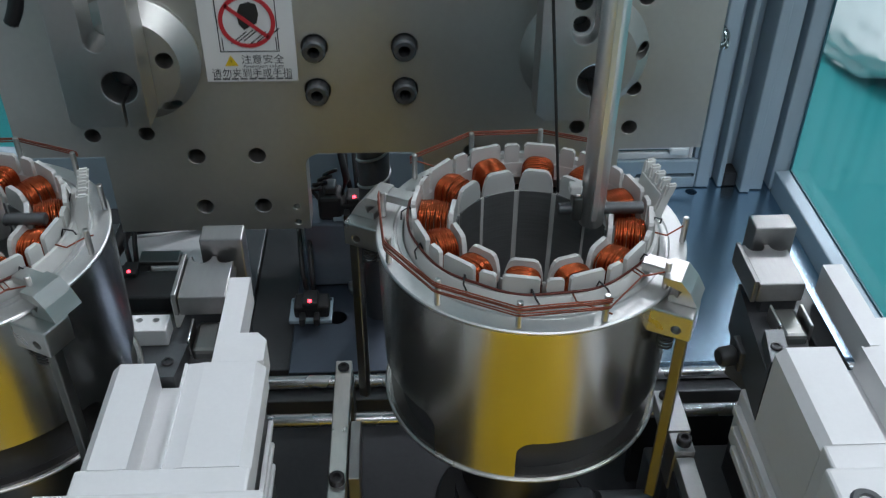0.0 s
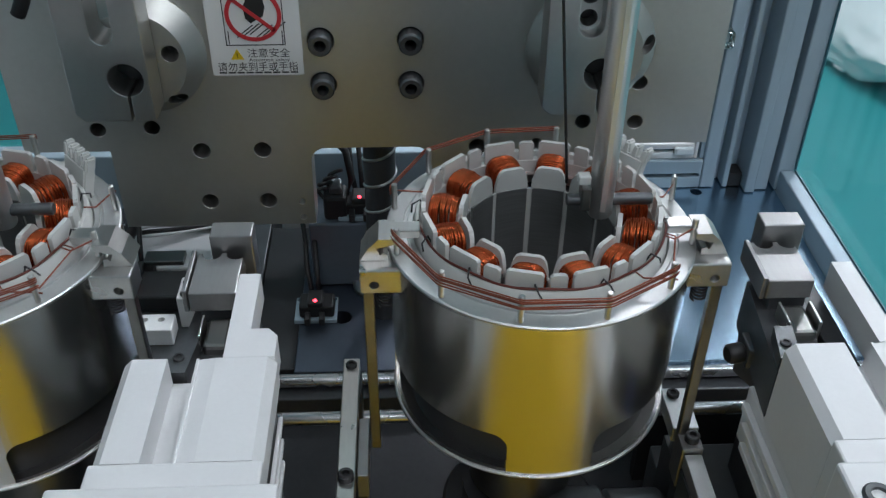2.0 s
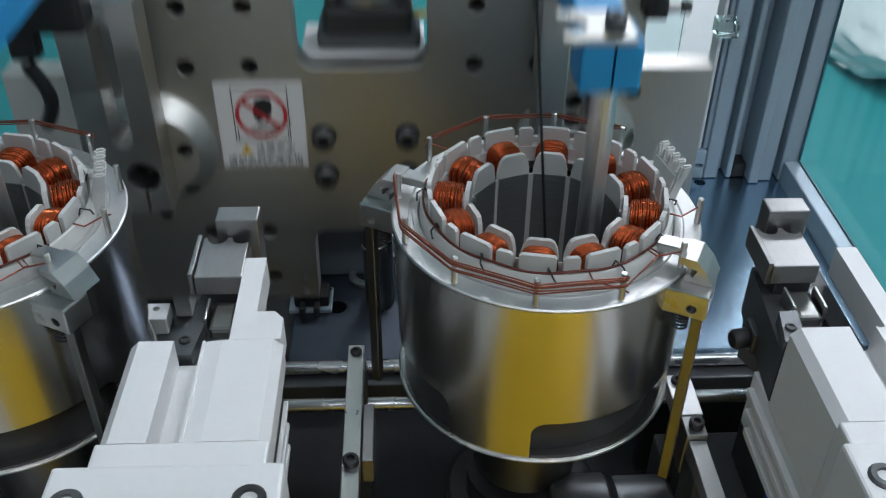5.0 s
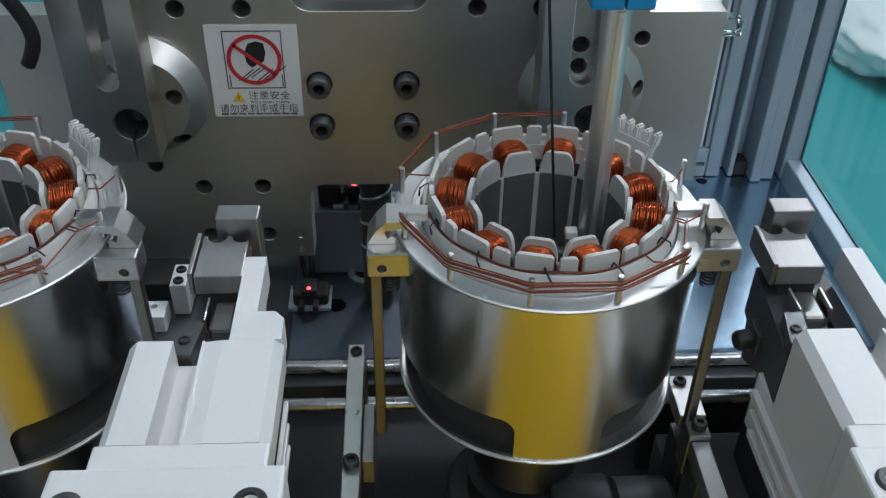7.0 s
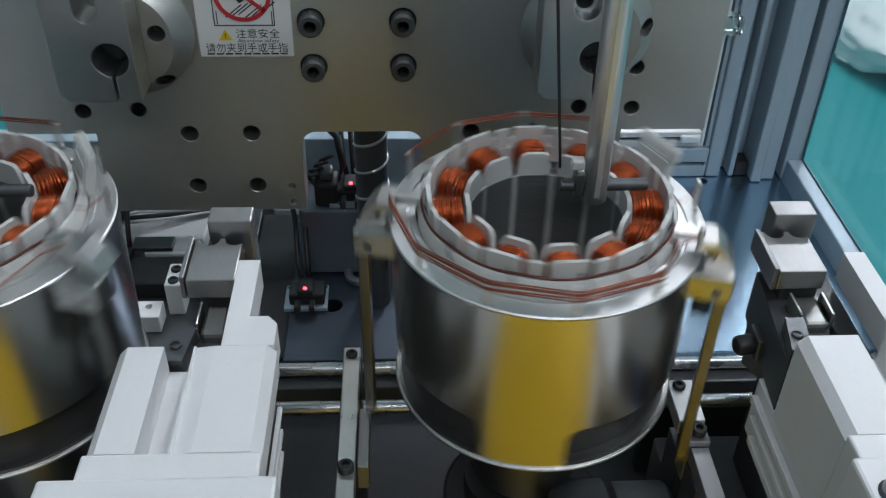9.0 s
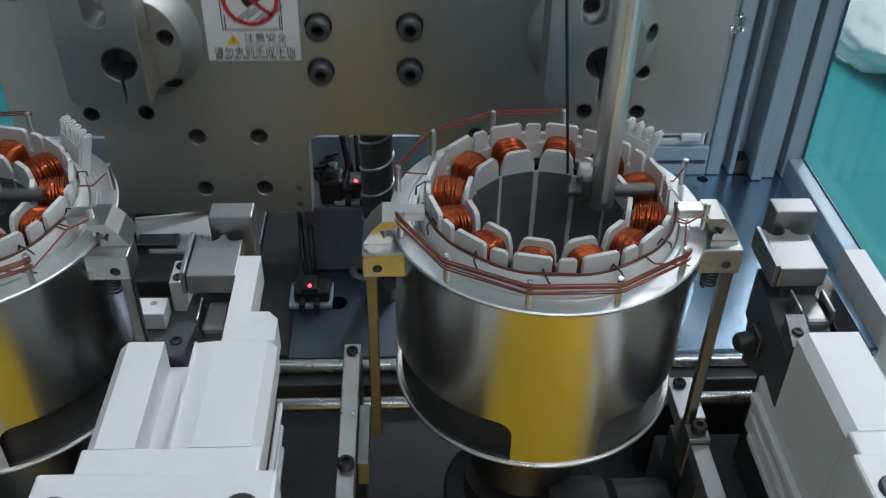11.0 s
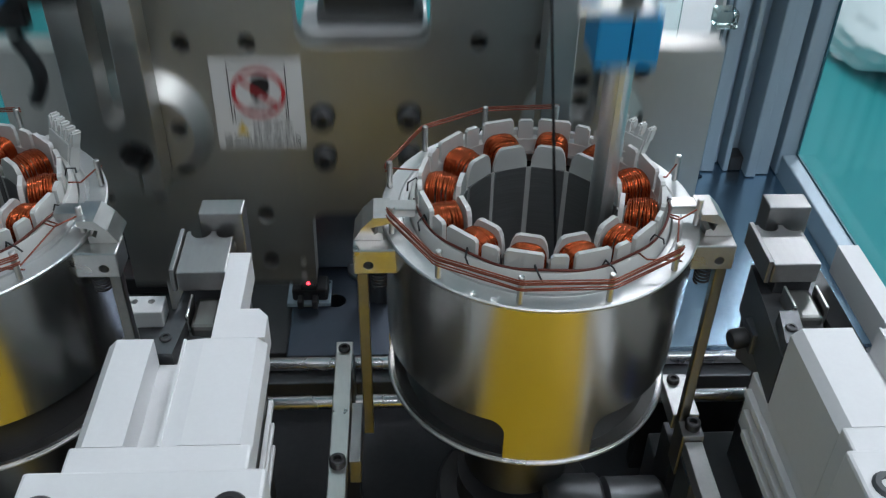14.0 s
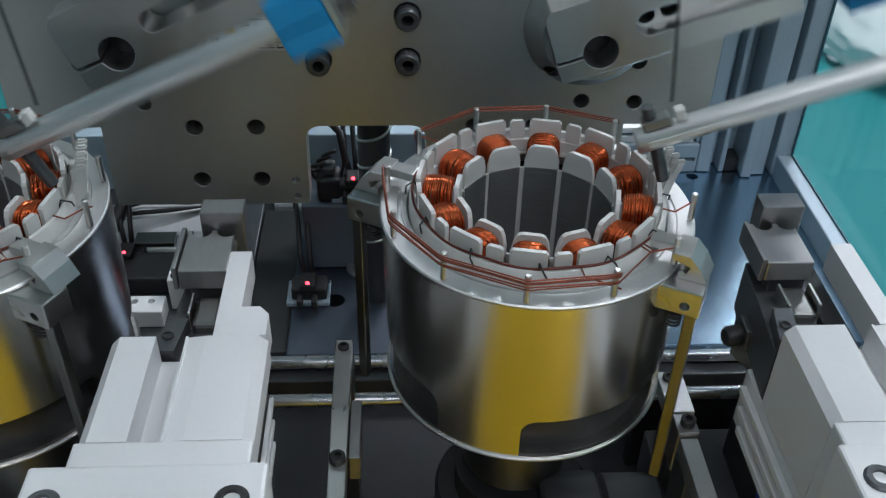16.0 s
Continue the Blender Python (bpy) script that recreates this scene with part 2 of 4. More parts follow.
# ---- hall ----
def hall():
    X, Y, Z0, Z1 = 3.0, 3.4, -0.9, 2.0
    def wall(name, *b):
        tagged(part(name, box(*b, bev=0), WALLP), "plain light grey painted factory hall wall", "wall", kind="structure")
    tagged(part("floor", box(-X, X, -Y, Y, Z0 - 0.1, Z0, bev=0), GREEN), "glossy sea-green painted factory floor", "floor", kind="structure")
    tagged(part("ceiling", box(-X, X, -Y, Y, Z1, Z1 + 0.1, bev=0), CEILP), "plain white factory hall ceiling", "ceiling", kind="structure")
    wall("wall_north", -X, X, Y, Y + 0.1, Z0, Z1)
    wall("wall_south", -X, X, -Y - 0.1, -Y, Z0, Z1)
    wall("wall_east", X, X + 0.1, -Y, Y, Z0, Z1)
    wall("wall_west", -X - 0.1, -X, -Y, Y, Z0, Z1)
    for x, y, z, power in LAMPS:
        lamp = thing("ceiling_lamp", "long white fluorescent lamp under the hall ceiling", "lamp", "hall lamps", at=(x, y, z))
        part("housing", box(-0.62, 0.62, -0.16, 0.16, 0.03, 0.09, 0.004), ALU, lamp)
        for dy in (-0.08, 0.08):
            smooth(part("tube", rod((-0.6, dy, 0.012), (0.6, dy, 0.012), 0.013), TUBELIGHT, lamp, "glowing white tube"))
        part("bracket", box(-0.3, 0.3, -0.02, 0.02, 0.09, 2.0 - z, 0.002), STEEL, lamp)
        li = bpy.data.lights.new("lamp_light", "AREA")
        li.shape, li.size, li.size_y, li.energy, li.color = "RECTANGLE", 1.2, 0.3, power, LAMP_COLOUR
        o = new("lamp_light", li)
        o.location = (x, y, z - 0.01)


hall()

P = 0.277          # distance between the two winding stations
CX = 0.0010        # axis of the first station
RIM = 0.155        # height of the fixture's rim


# ---- machine bed ----
def bed():
    ob = part("base_plate", box(0.095, 0.2368, 0.066, 0.30, -0.02, 0.0, 0.0006), DECK)
    tagged(ob, "blued ground steel base plate beside the window", "base plate", kind="structure")
    carve(ob, rod((0.172, 0.262, -0.03), (0.172, 0.262, 0.01), 0.0045, 20), 0.0005)
    tagged(part("machine_bed", box(-0.7, 0.30, -0.15, 0.50, -0.16, -0.12, 0.002), PIT), "dark oily machine bed under the guide rods", "machine bed", kind="structure")
    tagged(part("bed_plate", box(0.0955, 0.2355, -0.149, 0.0490, -0.1195, -0.060, 0.002), BEDP), "grey steel bed plate below the guide rods", "bed plate", kind="structure")
    tagged(part("bed_back", box(0.095, 0.30, 0.068, 0.078, -0.12, -0.021, 0.001), PIT), "dark steel cross beam below the base plate", "beam", kind="structure")
    tagged(part("cabinet", box(-0.72, 0.31, -0.16, 0.505, -0.9, -0.161, 0.004), PROFILE), "grey painted machine cabinet standing on the floor", "cabinet", kind="structure")
    for y, z, r in ((0.0625, -0.006, 0.0042), (0.0335, -0.010, 0.0042)):
        ob = smooth(part("guide_rod", rod((-0.6, y, z), (0.235, y, z), r, 24), ROD))
        tagged(ob, "chromed round guide rod across the machine bed", "guide rod", "guide rods")
    tagged(part("rod_shelf", box(-0.6, 0.24, 0.050, 0.066, -0.03, -0.0105, 0.001), GREY), "dark grey steel rail under the rear guide rod", "rail", kind="structure")
    lean = pose(0, -0.335, -0.16, -40.3)
    def front(name, x0, x1, mat, label):
        tagged(part(name, turn(box(x0, x1, -0.235, 0.235, -0.015, 0.015, 0.003), lean), mat), label, "front panel", kind="structure")
    front("front_cover", -0.212, 0.190, YELLOW, "yellow painted slanting front cover of the machine")
    # Unseen pale panels, added beside the cover to brighten the drum's reflections.
    front("reflector_panel", 0.1915, 1.0, ALU, "unseen pale grey slanting panel added to brighten drum reflections")
    front("reflector_panel", -1.1, -0.2135, ALU, "unseen pale grey slanting panel added to brighten drum reflections")
    # Upright window frame and panes on the right and the rear.
    def bar(name, *b):
        x0, x1, y0, y1, z0, z1 = b
        ob = part(name, box(*b, bev=0.0012), PROFILE)
        tagged(ob, "anodised aluminium machine frame profile with a slot", "frame profile", "frame profiles", "structure")
        return ob
    def upright(*b, z0=0.0006):
        return bar("frame_post", *b, z0, 1.0)
    # corner post of the machine frame: faces, grooves and a broad dark channel
    upright(0.1756, 0.1870, 0.267, 0.295)
    upright(0.1872, 0.1938, 0.280, 0.295)
    upright(0.1940, 0.1985, 0.267, 0.295)
    upright(0.1987, 0.2098, 0.284, 0.295)
    upright(0.2100, 0.2184, 0.258, 0.295)
    tagged(part("channel_block", box(0.1990, 0.2096, 0.2680, 0.2836, 0.0006, 0.0130, 0.001), DARK), "small black block in the channel of the frame post", "block", kind="structure")
    # side window frame
    def stile(*b):
        return bar("window_stile", *b, 0.0006, 1.0)
    stile(0.2187, 0.2298, 0.262, 0.300)
    stile(0.2300, 0.2350, 0.274, 0.300)
    stile(0.2352, 0.2490, 0.262, 0.300)
    bar("frame_rail", 0.2370, 0.2490, -0.40, 0.2619, -0.04, 0.0190)
    tagged(part("corner_base", box(0.2370, 0.2640, 0.2621, 0.300, -0.04, 0.0, 0.0004), PROFILE), "grey aluminium base under the window stile", "frame base", kind="structure")
    bar("frame_rail", -0.589, 0.0945, 0.311, 0.332, -0.04, 0.012)
    bar("frame_post", -0.62, -0.59, 0.262, 0.292, -0.09, 1.0)
    for b in ((0.2480, 0.2496, -0.40, 0.2618, 0.0192, 0.0206), (0.2480, 0.2496, 0.2600, 0.2618, 0.0208, 1.0)):
        tagged(part("window_seal", box(*b, bev=0.0003), SEAL), "thin dark teal rubber seal round the window", "seal", kind="structure")
    pane = part("window_1", box(0.2498, 0.2528, -0.42, 0.28, 0.0, 1.0, 0), glass)
    tagged(pane, "clear acrylic machine window with a bluish edge", "window", kind="structure")
    pane.visible_shadow = False
    pane = part("window_2", box(-0.58, 0.158, 0.330, 0.333, 0.0, 1.0, 0), glass)
    tagged(pane, "clear acrylic window at the rear of the machine", "window", kind="structure")
    pane.visible_shadow = False
    # rear beam with its slot, and the pale frame of the rear window on it
    rb = bar("rear_beam", 0.0955, 0.1752, 0.267, 0.292, 0.0005, 0.0264)
    carve(rb, prism(rounded(0.126, 0.1735, 0.0104, 0.0142, 0.0018, 5), 0.26, 0.274), 0.0004)
    fr = thing("rear_window_frame", "pale blue-white aluminium frame of the rear window", "window frame", kind="structure")
    part("rail", box(0.0960, 0.1672, 0.270, 0.285, 0.0266, 0.0325, 0.0008), ALU, fr)
    part("rail", box(0.0960, 0.1672, 0.270, 0.285, 0.0352, 0.0400, 0.0008), ALU, fr)
    part("seal", box(0.0960, 0.1672, 0.2730, 0.285, 0.0327, 0.0350, 0), SEAL, fr, "dark teal rubber seal")
    part("stile", box(0.1674, 0.1702, 0.270, 0.285, 0.0266, 1.0, 0.0006), ALU, fr)
    part("seal", box(0.1704, 0.1718, 0.2730, 0.285, 0.0266, 1.0, 0), SEAL, fr, "dark teal rubber seal")
    part("stile", box(0.1720, 0.1754, 0.270, 0.285, 0.0266, 1.0, 0.0006), PROFILE, fr)
    part("foot", box(0.1500, 0.1660, 0.2655, 0.2698, 0.0315, 0.0385, 0.0018), WALLP, fr)
    catch = thing("window_catch", "clear plastic window catch on the frame post", "catch", at=(0.1680, 0.2610, 0.128))
    part("body", box(-0.008, 0.008, -0.008, 0.008, 0, 0.013, 0.002), glass, catch)
    part("plate", box(-0.007, 0.007, 0.0082, 0.0088, 0.001, 0.012, 0.0002), ALU, catch)


bed()


def bag():
    """A crumpled bag of white film lying on the floor outside the window."""
    bm = bmesh.new()
    bmesh.ops.create_icosphere(bm, subdivisions=5, radius=1.0)
    for v in bm.verts:
        d = v.co.normalized()
        k = 1 + 0.25 * noise.noise(d * 1.7) + 0.12 * abs(noise.noise(d * 4.5)) + 0.05 * abs(noise.noise(d * 11))
        v.co = Vector((d.x * 0.34, d.y * 0.42, max(d.z, -0.2) * 0.16)) * k
    turn(bm, pose(1.62, 2.42, -0.84))
    tagged(smooth(part("plastic_bag", bm, BAG), 70), "crumpled translucent white plastic bag on the green floor", "bag")
    c = bmesh.new()
    n = 14
    grid = []
    for i in range(n + 1):
        row = []
        for k in range(n + 1):
            u, v = i / n, k / n
            d = 0.03 * noise.noise(Vector((u * 3, v * 3, 0.4))) + 0.012 * noise.noise(Vector((u * 9, v * 9, 2.0)))
            row.append(c.verts.new((0.42 + 0.62 * u, 2.10 + 0.55 * v + d * (v > 0), -0.898 + 0.62 * v ** 0.8 + d * (v > 0))))
        grid.append(row)
    for p, q in zip(grid, grid[1:]):
        for k in range(n):
            c.faces.new((p[k], q[k], q[k + 1], p[k + 1]))
    back = [c.verts.new((0.42 + 0.62 * i / n, 2.81, -0.898)) for i in range(n + 1)]
    for i in range(n):
        c.faces.new((grid[i][n], grid[i + 1][n], back[i + 1], back[i]))
        c.faces.new((grid[i][0], back[i], back[i + 1], grid[i + 1][0]))
    for e in (0, n):
        c.faces.new([grid[e][k] for k in range(n + 1)] + [back[e]])
    tagged(smooth(part("plastic_sack", c, BAG), 60), "large white plastic sack lying on the green floor", "sack")



bag()


# ---- linear slides between the stations ----
def slide(xc, left, g0, g1, y_end, right=0.0175, ax=-0.0058):
    """A white slide table with its dark jaw and lower rail; left, g0 and g1 are its left edge and groove from its axis."""
    s = thing("wire_clamp_slide", "white anodised slide table carrying a dark steel wire jaw", "slide", "wire clamp slides", at=(xc, 0, 0))
    top = 0.137
    # body with a groove and chamfered long edges
    c = 0.004
    outline = [(left, 0.088), (right - 0.009, 0.088), (right - 0.009, 0.119), (right - 0.001, 0.119), (right, 0.121), (right, top - c), (right - c, top), (g1 + 0.0085, top), (g1 + 0.0012, top - 0.0010), (g1 + 0.0010, top - 0.0002), (g1, top - 0.0002), (g1, top - 0.0150), (g0, top - 0.0150), (g0, top), (left + c, top), (left, top - c)]
    part("body", prism(outline, y_end, -0.068), ALU, s)
    part("arm", slab([(ax, -0.0095), (ax + 0.010, -0.0095), (ax + 0.010, -0.0495), (ax + 0.018, -0.0495), (ax + 0.0223, -0.0545), (ax + 0.0223, -0.0679), (ax, -0.0679)], top - 0.016, top), ALU, s, "white slide arm")
    e = part("end_plate", box(left - 0.0005, right + 0.0005, y_end - 0.0135, y_end - 0.0002, 0.088, top + 0.0005, 0.0012), ALU, s)
    cap = part("end_cap", box(left - 0.009, right + 0.009, y_end - 0.075, y_end - 0.0192, 0.07, top + 0.010, 0.0015), ALU, s)
    cap_screw("screw", (left + 0.0005, y_end - 0.036, top + 0.0075), 0.0062, s, "z", mat=GREY, h=0.004)
    cap_screw("screw", (right - 0.002, y_end - 0.036, top + 0.0075), 0.0062, s, "z", mat=DARK, h=0.004)
    # Dark strip laid over the set-back side to stand in for its shade.
    part("side_shade", box(right - 0.0088, right - 0.0050, y_end + 0.0005, -0.0685, 0.0885, 0.1185, 0.0006), GREY, s, "dark grey strip standing in for shade on the side")
    # lower profile and cheek
    part("lower_profile", box(left + (0.010 if ax < 0 else 0.0005), right - 0.007, y_end - 0.01, -0.0480 if ax < 0 else -0.044, 0.052, 0.0875, 0.001), GREY if ax < 0 else ALU, s)
    for z in (0.056, 0.066, 0.076):
        part("profile_rib", box(right - 0.0068, right - 0.0044, y_end - 0.01, -0.0490 - 0.5 * (0.076 - z), z, z + 0.0035, 0.0006), ALU, s)
        part("profile_rib", box(left + (0.0065 if ax < 0 else -0.0030), left + (0.0098 if ax < 0 else 0.0004), y_end - 0.01, -0.0485 - 0.4 * (0.076 - z), z, z + 0.0045, 0.0006), ALU, s)
    part("foot", box(-0.030 if ax < 0 else 0.004, -0.008 if ax < 0 else 0.028, -0.14, 0.03, -0.12, 0.0515, 0.001), GREY, s)
    if ax > 0:
        part("filler", box(-0.0038, 0.0073, -0.0655, 0.004, 0.0900, 0.1165, 0.001), DARK, s, "dark steel filler")
    part("cheek", slab([(-0.034, -0.066), (-0.012, -0.066), (-0.004, -0.026), (-0.004, 0.0), (-0.028, 0.0)], 0.0885, 0.118), GREY, s, "dark grey steel cheek")
    # jaw assembly
    jaw = part("jaw", box(-0.0222, -0.0012, 0.008, 0.0205, 0.112, 0.147, 0.0008), CLAMP, s, "ground steel jaw block")
    jp = part("jaw_plate", box(-0.0285, -0.0058, -0.0245, 0.0075, 0.1265, 0.1375, 0.0007), CLAMP, s, "ground steel clamp plate with two pockets")
    cu = bmesh.new()
    for dx in (-0.0215, -0.0095):
        join(cu, rod((dx, 0.0065, 0.131), (dx, 0.0065, 0.15), 0.0048, 20))
    carve(jp, cu, 0.0004)
    for dx in (-0.0215, -0.0095):
        cap_screw("screw", (dx, 0.0035, 0.1312), 0.0036, s, "z", h=0.003)
    part("jaw_lip", box(-0.0312, -0.0290, -0.0245, 0.0075, 0.1265, 0.1392, 0.0004), CLAMP, s)
    part("pad", box(-0.0245, -0.0065, -0.022, 0.0065, 0.1175, 0.126, 0.0006), GREY, s)
    part("wedge", box(-0.0205, -0.0085, -0.046, -0.0252, 0.112, 0.1235, 0.002), JAW, s, "small steel wedge")
    part("wedge_lip", box(-0.0225, -0.0212, -0.043, -0.027, 0.112, 0.127, 0.0005), STEEL, s)
    part("wedge_lip", box(-0.0078, -0.0062, -0.043, -0.027, 0.112, 0.127, 0.0005), STEEL, s)
    part("bracket", slab([(-0.034, -0.0655), (-0.0242, -0.0655), (-0.0215, -0.044), (-0.030, -0.044)], 0.1185, 0.1262), GREY, s)
    cap_screw("screw", (-0.0285, -0.056, 0.1262), 0.0027, s, "z", h=0.0012, mat=DARK)
    # side plate with a black thumb screw
    part("side_plate", slab([(-0.0335, -0.021), (-0.031, -0.018), (-0.007, -0.052), (-0.0115, -0.0645), (-0.0135, -0.0645)], 0.0755, 0.0882), CLAMP, s, "slanted ground steel side plate")
    kn = bmesh.new()
    lathe([(0, 0), (0.0042, 0), (0.0052, 0.001), (0.0052, 0.0075), (0.004, 0.009), (0, 0.009)], 20, kn)
    turn(kn, pose(-0.0335, -0.0272, 0.0945, 0, -90, 12))
    smooth(part("thumb_screw", kn, BLACK, s, "black knurled thumb screw"))
    part("column", box(-0.026 if ax < 0 else -0.0175, -0.004, -0.0255 if ax < 0 else -0.0200, 0.0180, 0.0520 if ax < 0 else 0.060, 0.1115, 0.002), DARK, s, "dark steel column under the jaw")
    part("screw_lug", box(-0.0335, -0.0262, -0.034, -0.020, 0.0885, 0.1015, 0.001), GREY, s)
    return s


slide(-0.1385, -0.0485, -0.0295, -0.017, -0.126)
slide(0.1385, -0.0345, -0.0085, 0.0035, -0.124, 0.0310, 0.0075)


# ---- clamp bars beside each fixture ----
def clamp_bar(x, k, y1, mat):
    s = thing("clamp_bar", "flat grey steel bar with black screws beside the fixture", "bar", "clamp bars", at=(x, 0, 0))
    part("bar", box(-0.0048, 0.0048, -0.16, y1, 0.021, 0.031, 0.0006), mat, s)
    part("post", box(-0.0055, 0.0055, y1 - 0.0205, y1 - 0.0005, -0.12, 0.0208, 0.0006), GREY, s)
    part("post", box(-0.0055, 0.0055, -0.13, -0.11, -0.12, 0.0208, 0.0006), GREY, s)
    if k > 0:
        part("block", box(0.0054, 0.0115, -0.045, -0.004, 0.012, 0.029, 0.0006), CLAMP, s)
        cap_screw("screw", (0, 0.036, 0.0305), 0.0034, s, "z", h=0.0025)
        cap_screw("screw", (0, -0.048, 0.0305), 0.0042, s, "z", h=0.005)
    else:
        part("block", box(-0.0060, 0.0055, -0.0380, -0.0240, 0.004, 0.0345, 0.0006), CLAMP, s)
        part("end_plate", box(-0.0065, 0.0080, -0.0205, 0.0105, 0.0212, 0.0316, 0.0006), RING, s, "pale steel end plate")
        cap_screw("screw", (-0.0006, 0.0052, 0.0312), 0.0036, s, "z", h=0.0028)
        part("upright", box(0.0030, 0.0068, -0.0140, 0.0, -0.12, 0.021, 0.0006), CLAMP, s)
        part("web", box(-0.0030, 0.0028, -0.0235, 0.0, -0.12, 0.0040, 0.0006), GREY, s)
        cap_screw("screw", (0.0005, -0.0315, 0.0340), 0.0040, s, "z", h=0.005)
    return s


clamp_bar(-0.0975, 1, 0.0425, STEEL)
clamp_bar(0.0872, -1, -0.0385, RING)


# ---- fixtures ----
def arc_cut(a0, a1, z0, z1, r0=0.06, r1=0.09, n=20):
    """A solid over an arc, for the windows in the drum."""
    t = bmesh.new()
    cols = []
    rc = 0.008
    arc = abs(radians(a1 - a0)) * 0.0735
    near = [rc * (1 - math.cos(radians(90 * k / 8))) for k in range(9)]
    dist = near + [rc + (arc - 2 * rc) * k / n for k in range(1, n)] + [arc - d for d in reversed(near)]
    for d in dist:
        a = radians(a0 + (a1 - a0) * d / arc)
        zt = z1 - (rc - math.sqrt(max(0, rc * rc - (rc - min(d, arc - d, rc)) ** 2)))
        cols.append([t.verts.new((r * math.cos(a), r * math.sin(a), z)) for r, z in ((r0, z0), (r1, z0), (r1, zt), (r0, zt))])
    for p, q in zip(cols, cols[1:]):
        for k in range(4):
            t.faces.new((p[k], p[(k + 1) % 4], q[(k + 1) % 4], q[k]))
    t.faces.new(cols[0])
    t.faces.new(cols[-1])
    return t


def fixture(xc):
    f = thing("winding_fixture", "turned steel drum fixture with posts holding the motor stator", "fixture", "winding fixtures", at=(xc, 0, 0))
    R, zb, U = 0.0714, 0.0557, 0.0742
    prof = [(R - 0.0018, zb), (R - 0.0006, zb), (R, zb + 0.0006), (U, 0.1530), (U - 0.0018, 0.1530), (R - 0.0018, zb)]
    drum = part("drum", lathe(prof, 128), DRUM, f, "bright turned steel drum with cut-out windows")
    cut = arc_cut(-71, 0, 0.0580, 0.083)
    join(cut, arc_cut(-180, -105, 0.0580, 0.083))
    join(cut, arc_cut(25, 155, 0.0580, 0.083))
    smooth(carve(drum, cut), 30)
    prof = [(0.052, 0.1475), (0.0700, 0.1475), (0.0702, 0.1532), (0.0745, 0.1532), (0.0747, 0.1544), (0.0740, RIM), (0.0725, RIM), (0.0665, 0.1553), (0.0660, 0.1543), (0.0648, 0.1543), (0.0644, 0.1553), (0.062, 0.1553), (0.0612, 0.152), (0.052, 0.152), (0.052, 0.1475)]
    smooth(part("rim", lathe(prof, 128), RING, f, "bright machined steel rim"), 25)
    smooth(part("core_sleeve", lathe([(0.05, 0.05), (0.064, 0.05), (0.064, 0.1455), (0.05, 0.1455), (0.05, 0.05)], 64), DARK, f))
    smooth(part("hub", lathe([(0, -0.02), (0.03, -0.02), (0.03, 0.04), (0.055, 0.052), (0.0695, 0.0545), (0.0695, 0.0570), (0, 0.0570)], 48), JAW, f, "dark grey steel hub"))
    lip = [(R + 0.0004 + 0.0010 * math.cos(radians(30 * k)), zb + 0.0006 + 0.0010 * math.sin(radians(30 * k))) for k in range(13)]
    smooth(part("lip", lathe(lip, 128), STEEL, f, "polished rounded lip under the drum"))
    for i in range(12):
        a = radians(16.5 + 30 * i)
        x, y = 0.0722 * math.cos(a), 0.0722 * math.sin(a)
        ps = part("post", rod((x, y, 0.1555), (x, y, 0.1700), 0.00145, 12, bev=0.0004), STEEL, f)
        smooth(ps)
    # clamps on both sides
    for s in (-1, 1):
        bx = box(*sorted((s * 0.067, s * 0.0868)), -0.0300, -0.0150, 0.1395, 0.1530, 0.0008)
        blk = part("clamp_block", bx, STEEL, f, "ground steel clamp block")
        c = rod((s * 0.080, -0.04, 0.1445), (s * 0.080, -0.0, 0.1445), 0.0022, 16)
        carve(blk, c, 0.0003)
        sx = lambda u: s * u
        jaw = prism([(sx(0.0865), 0.1532), (sx(0.0735), 0.1532), (sx(0.0735), 0.1565), (sx(0.0755), 0.1575), (sx(0.0770), 0.1560), (sx(0.0785), 0.1600), (sx(0.070), 0.1622), (sx(0.070), 0.1652), (sx(0.0775), 0.1652), (sx(0.0825), 0.160)], -0.0225, -0.0065)
        part("clamp_jaw", jaw, STEEL, f, "hooked steel clamp jaw")
        part("clamp_finger", box(*sorted((s * 0.0580, s * 0.0780)), -0.0155, -0.0072, 0.1605, 0.1648, 0.0006), STEEL, f)
        part("clamp_rod", box(*sorted((s * 0.0804, s * 0.0856)), -0.0275, -0.0225, 0.030, 0.1393, 0.0006), JAW, f, "flat steel clamp rod")
        sp = [(s * 0.0755 + 0.0034 * math.cos(k * 0.6), -0.0245 + 0.0034 * math.sin(k * 0.6), 0.1393 - 0.00018 * k) for k in range(60)]
        part("spring", sweep(sp, 0.0006, 6), DARK, f, "small black coil spring")
    # loops of lead wire round the posts
    def loop(name, first, last, z, out):
        pts = []
        for i in range(first, last + 1):
            a0 = 16.5 + 30 * i
            for d in (-1.0, 1.0):
                a = radians(a0 + d)
                pts.append((out * math.cos(a), out * math.sin(a), z + 0.0006 * math.sin(3.1 * i + out * 9000)))
        part(name, sweep(pts, 0.00036, 6), LEAD, f, "reddish enamelled lead wire")
    for k, (z, out) in enumerate(((0.1688, 0.0741), (0.1678, 0.0743), (0.1668, 0.0741), (0.1652, 0.0744), (0.1638, 0.0741))):
        loop("lead_wire", 6, 10, z, out)
        if k < 3:
            loop("lead_wire", 2, 5, z, out)
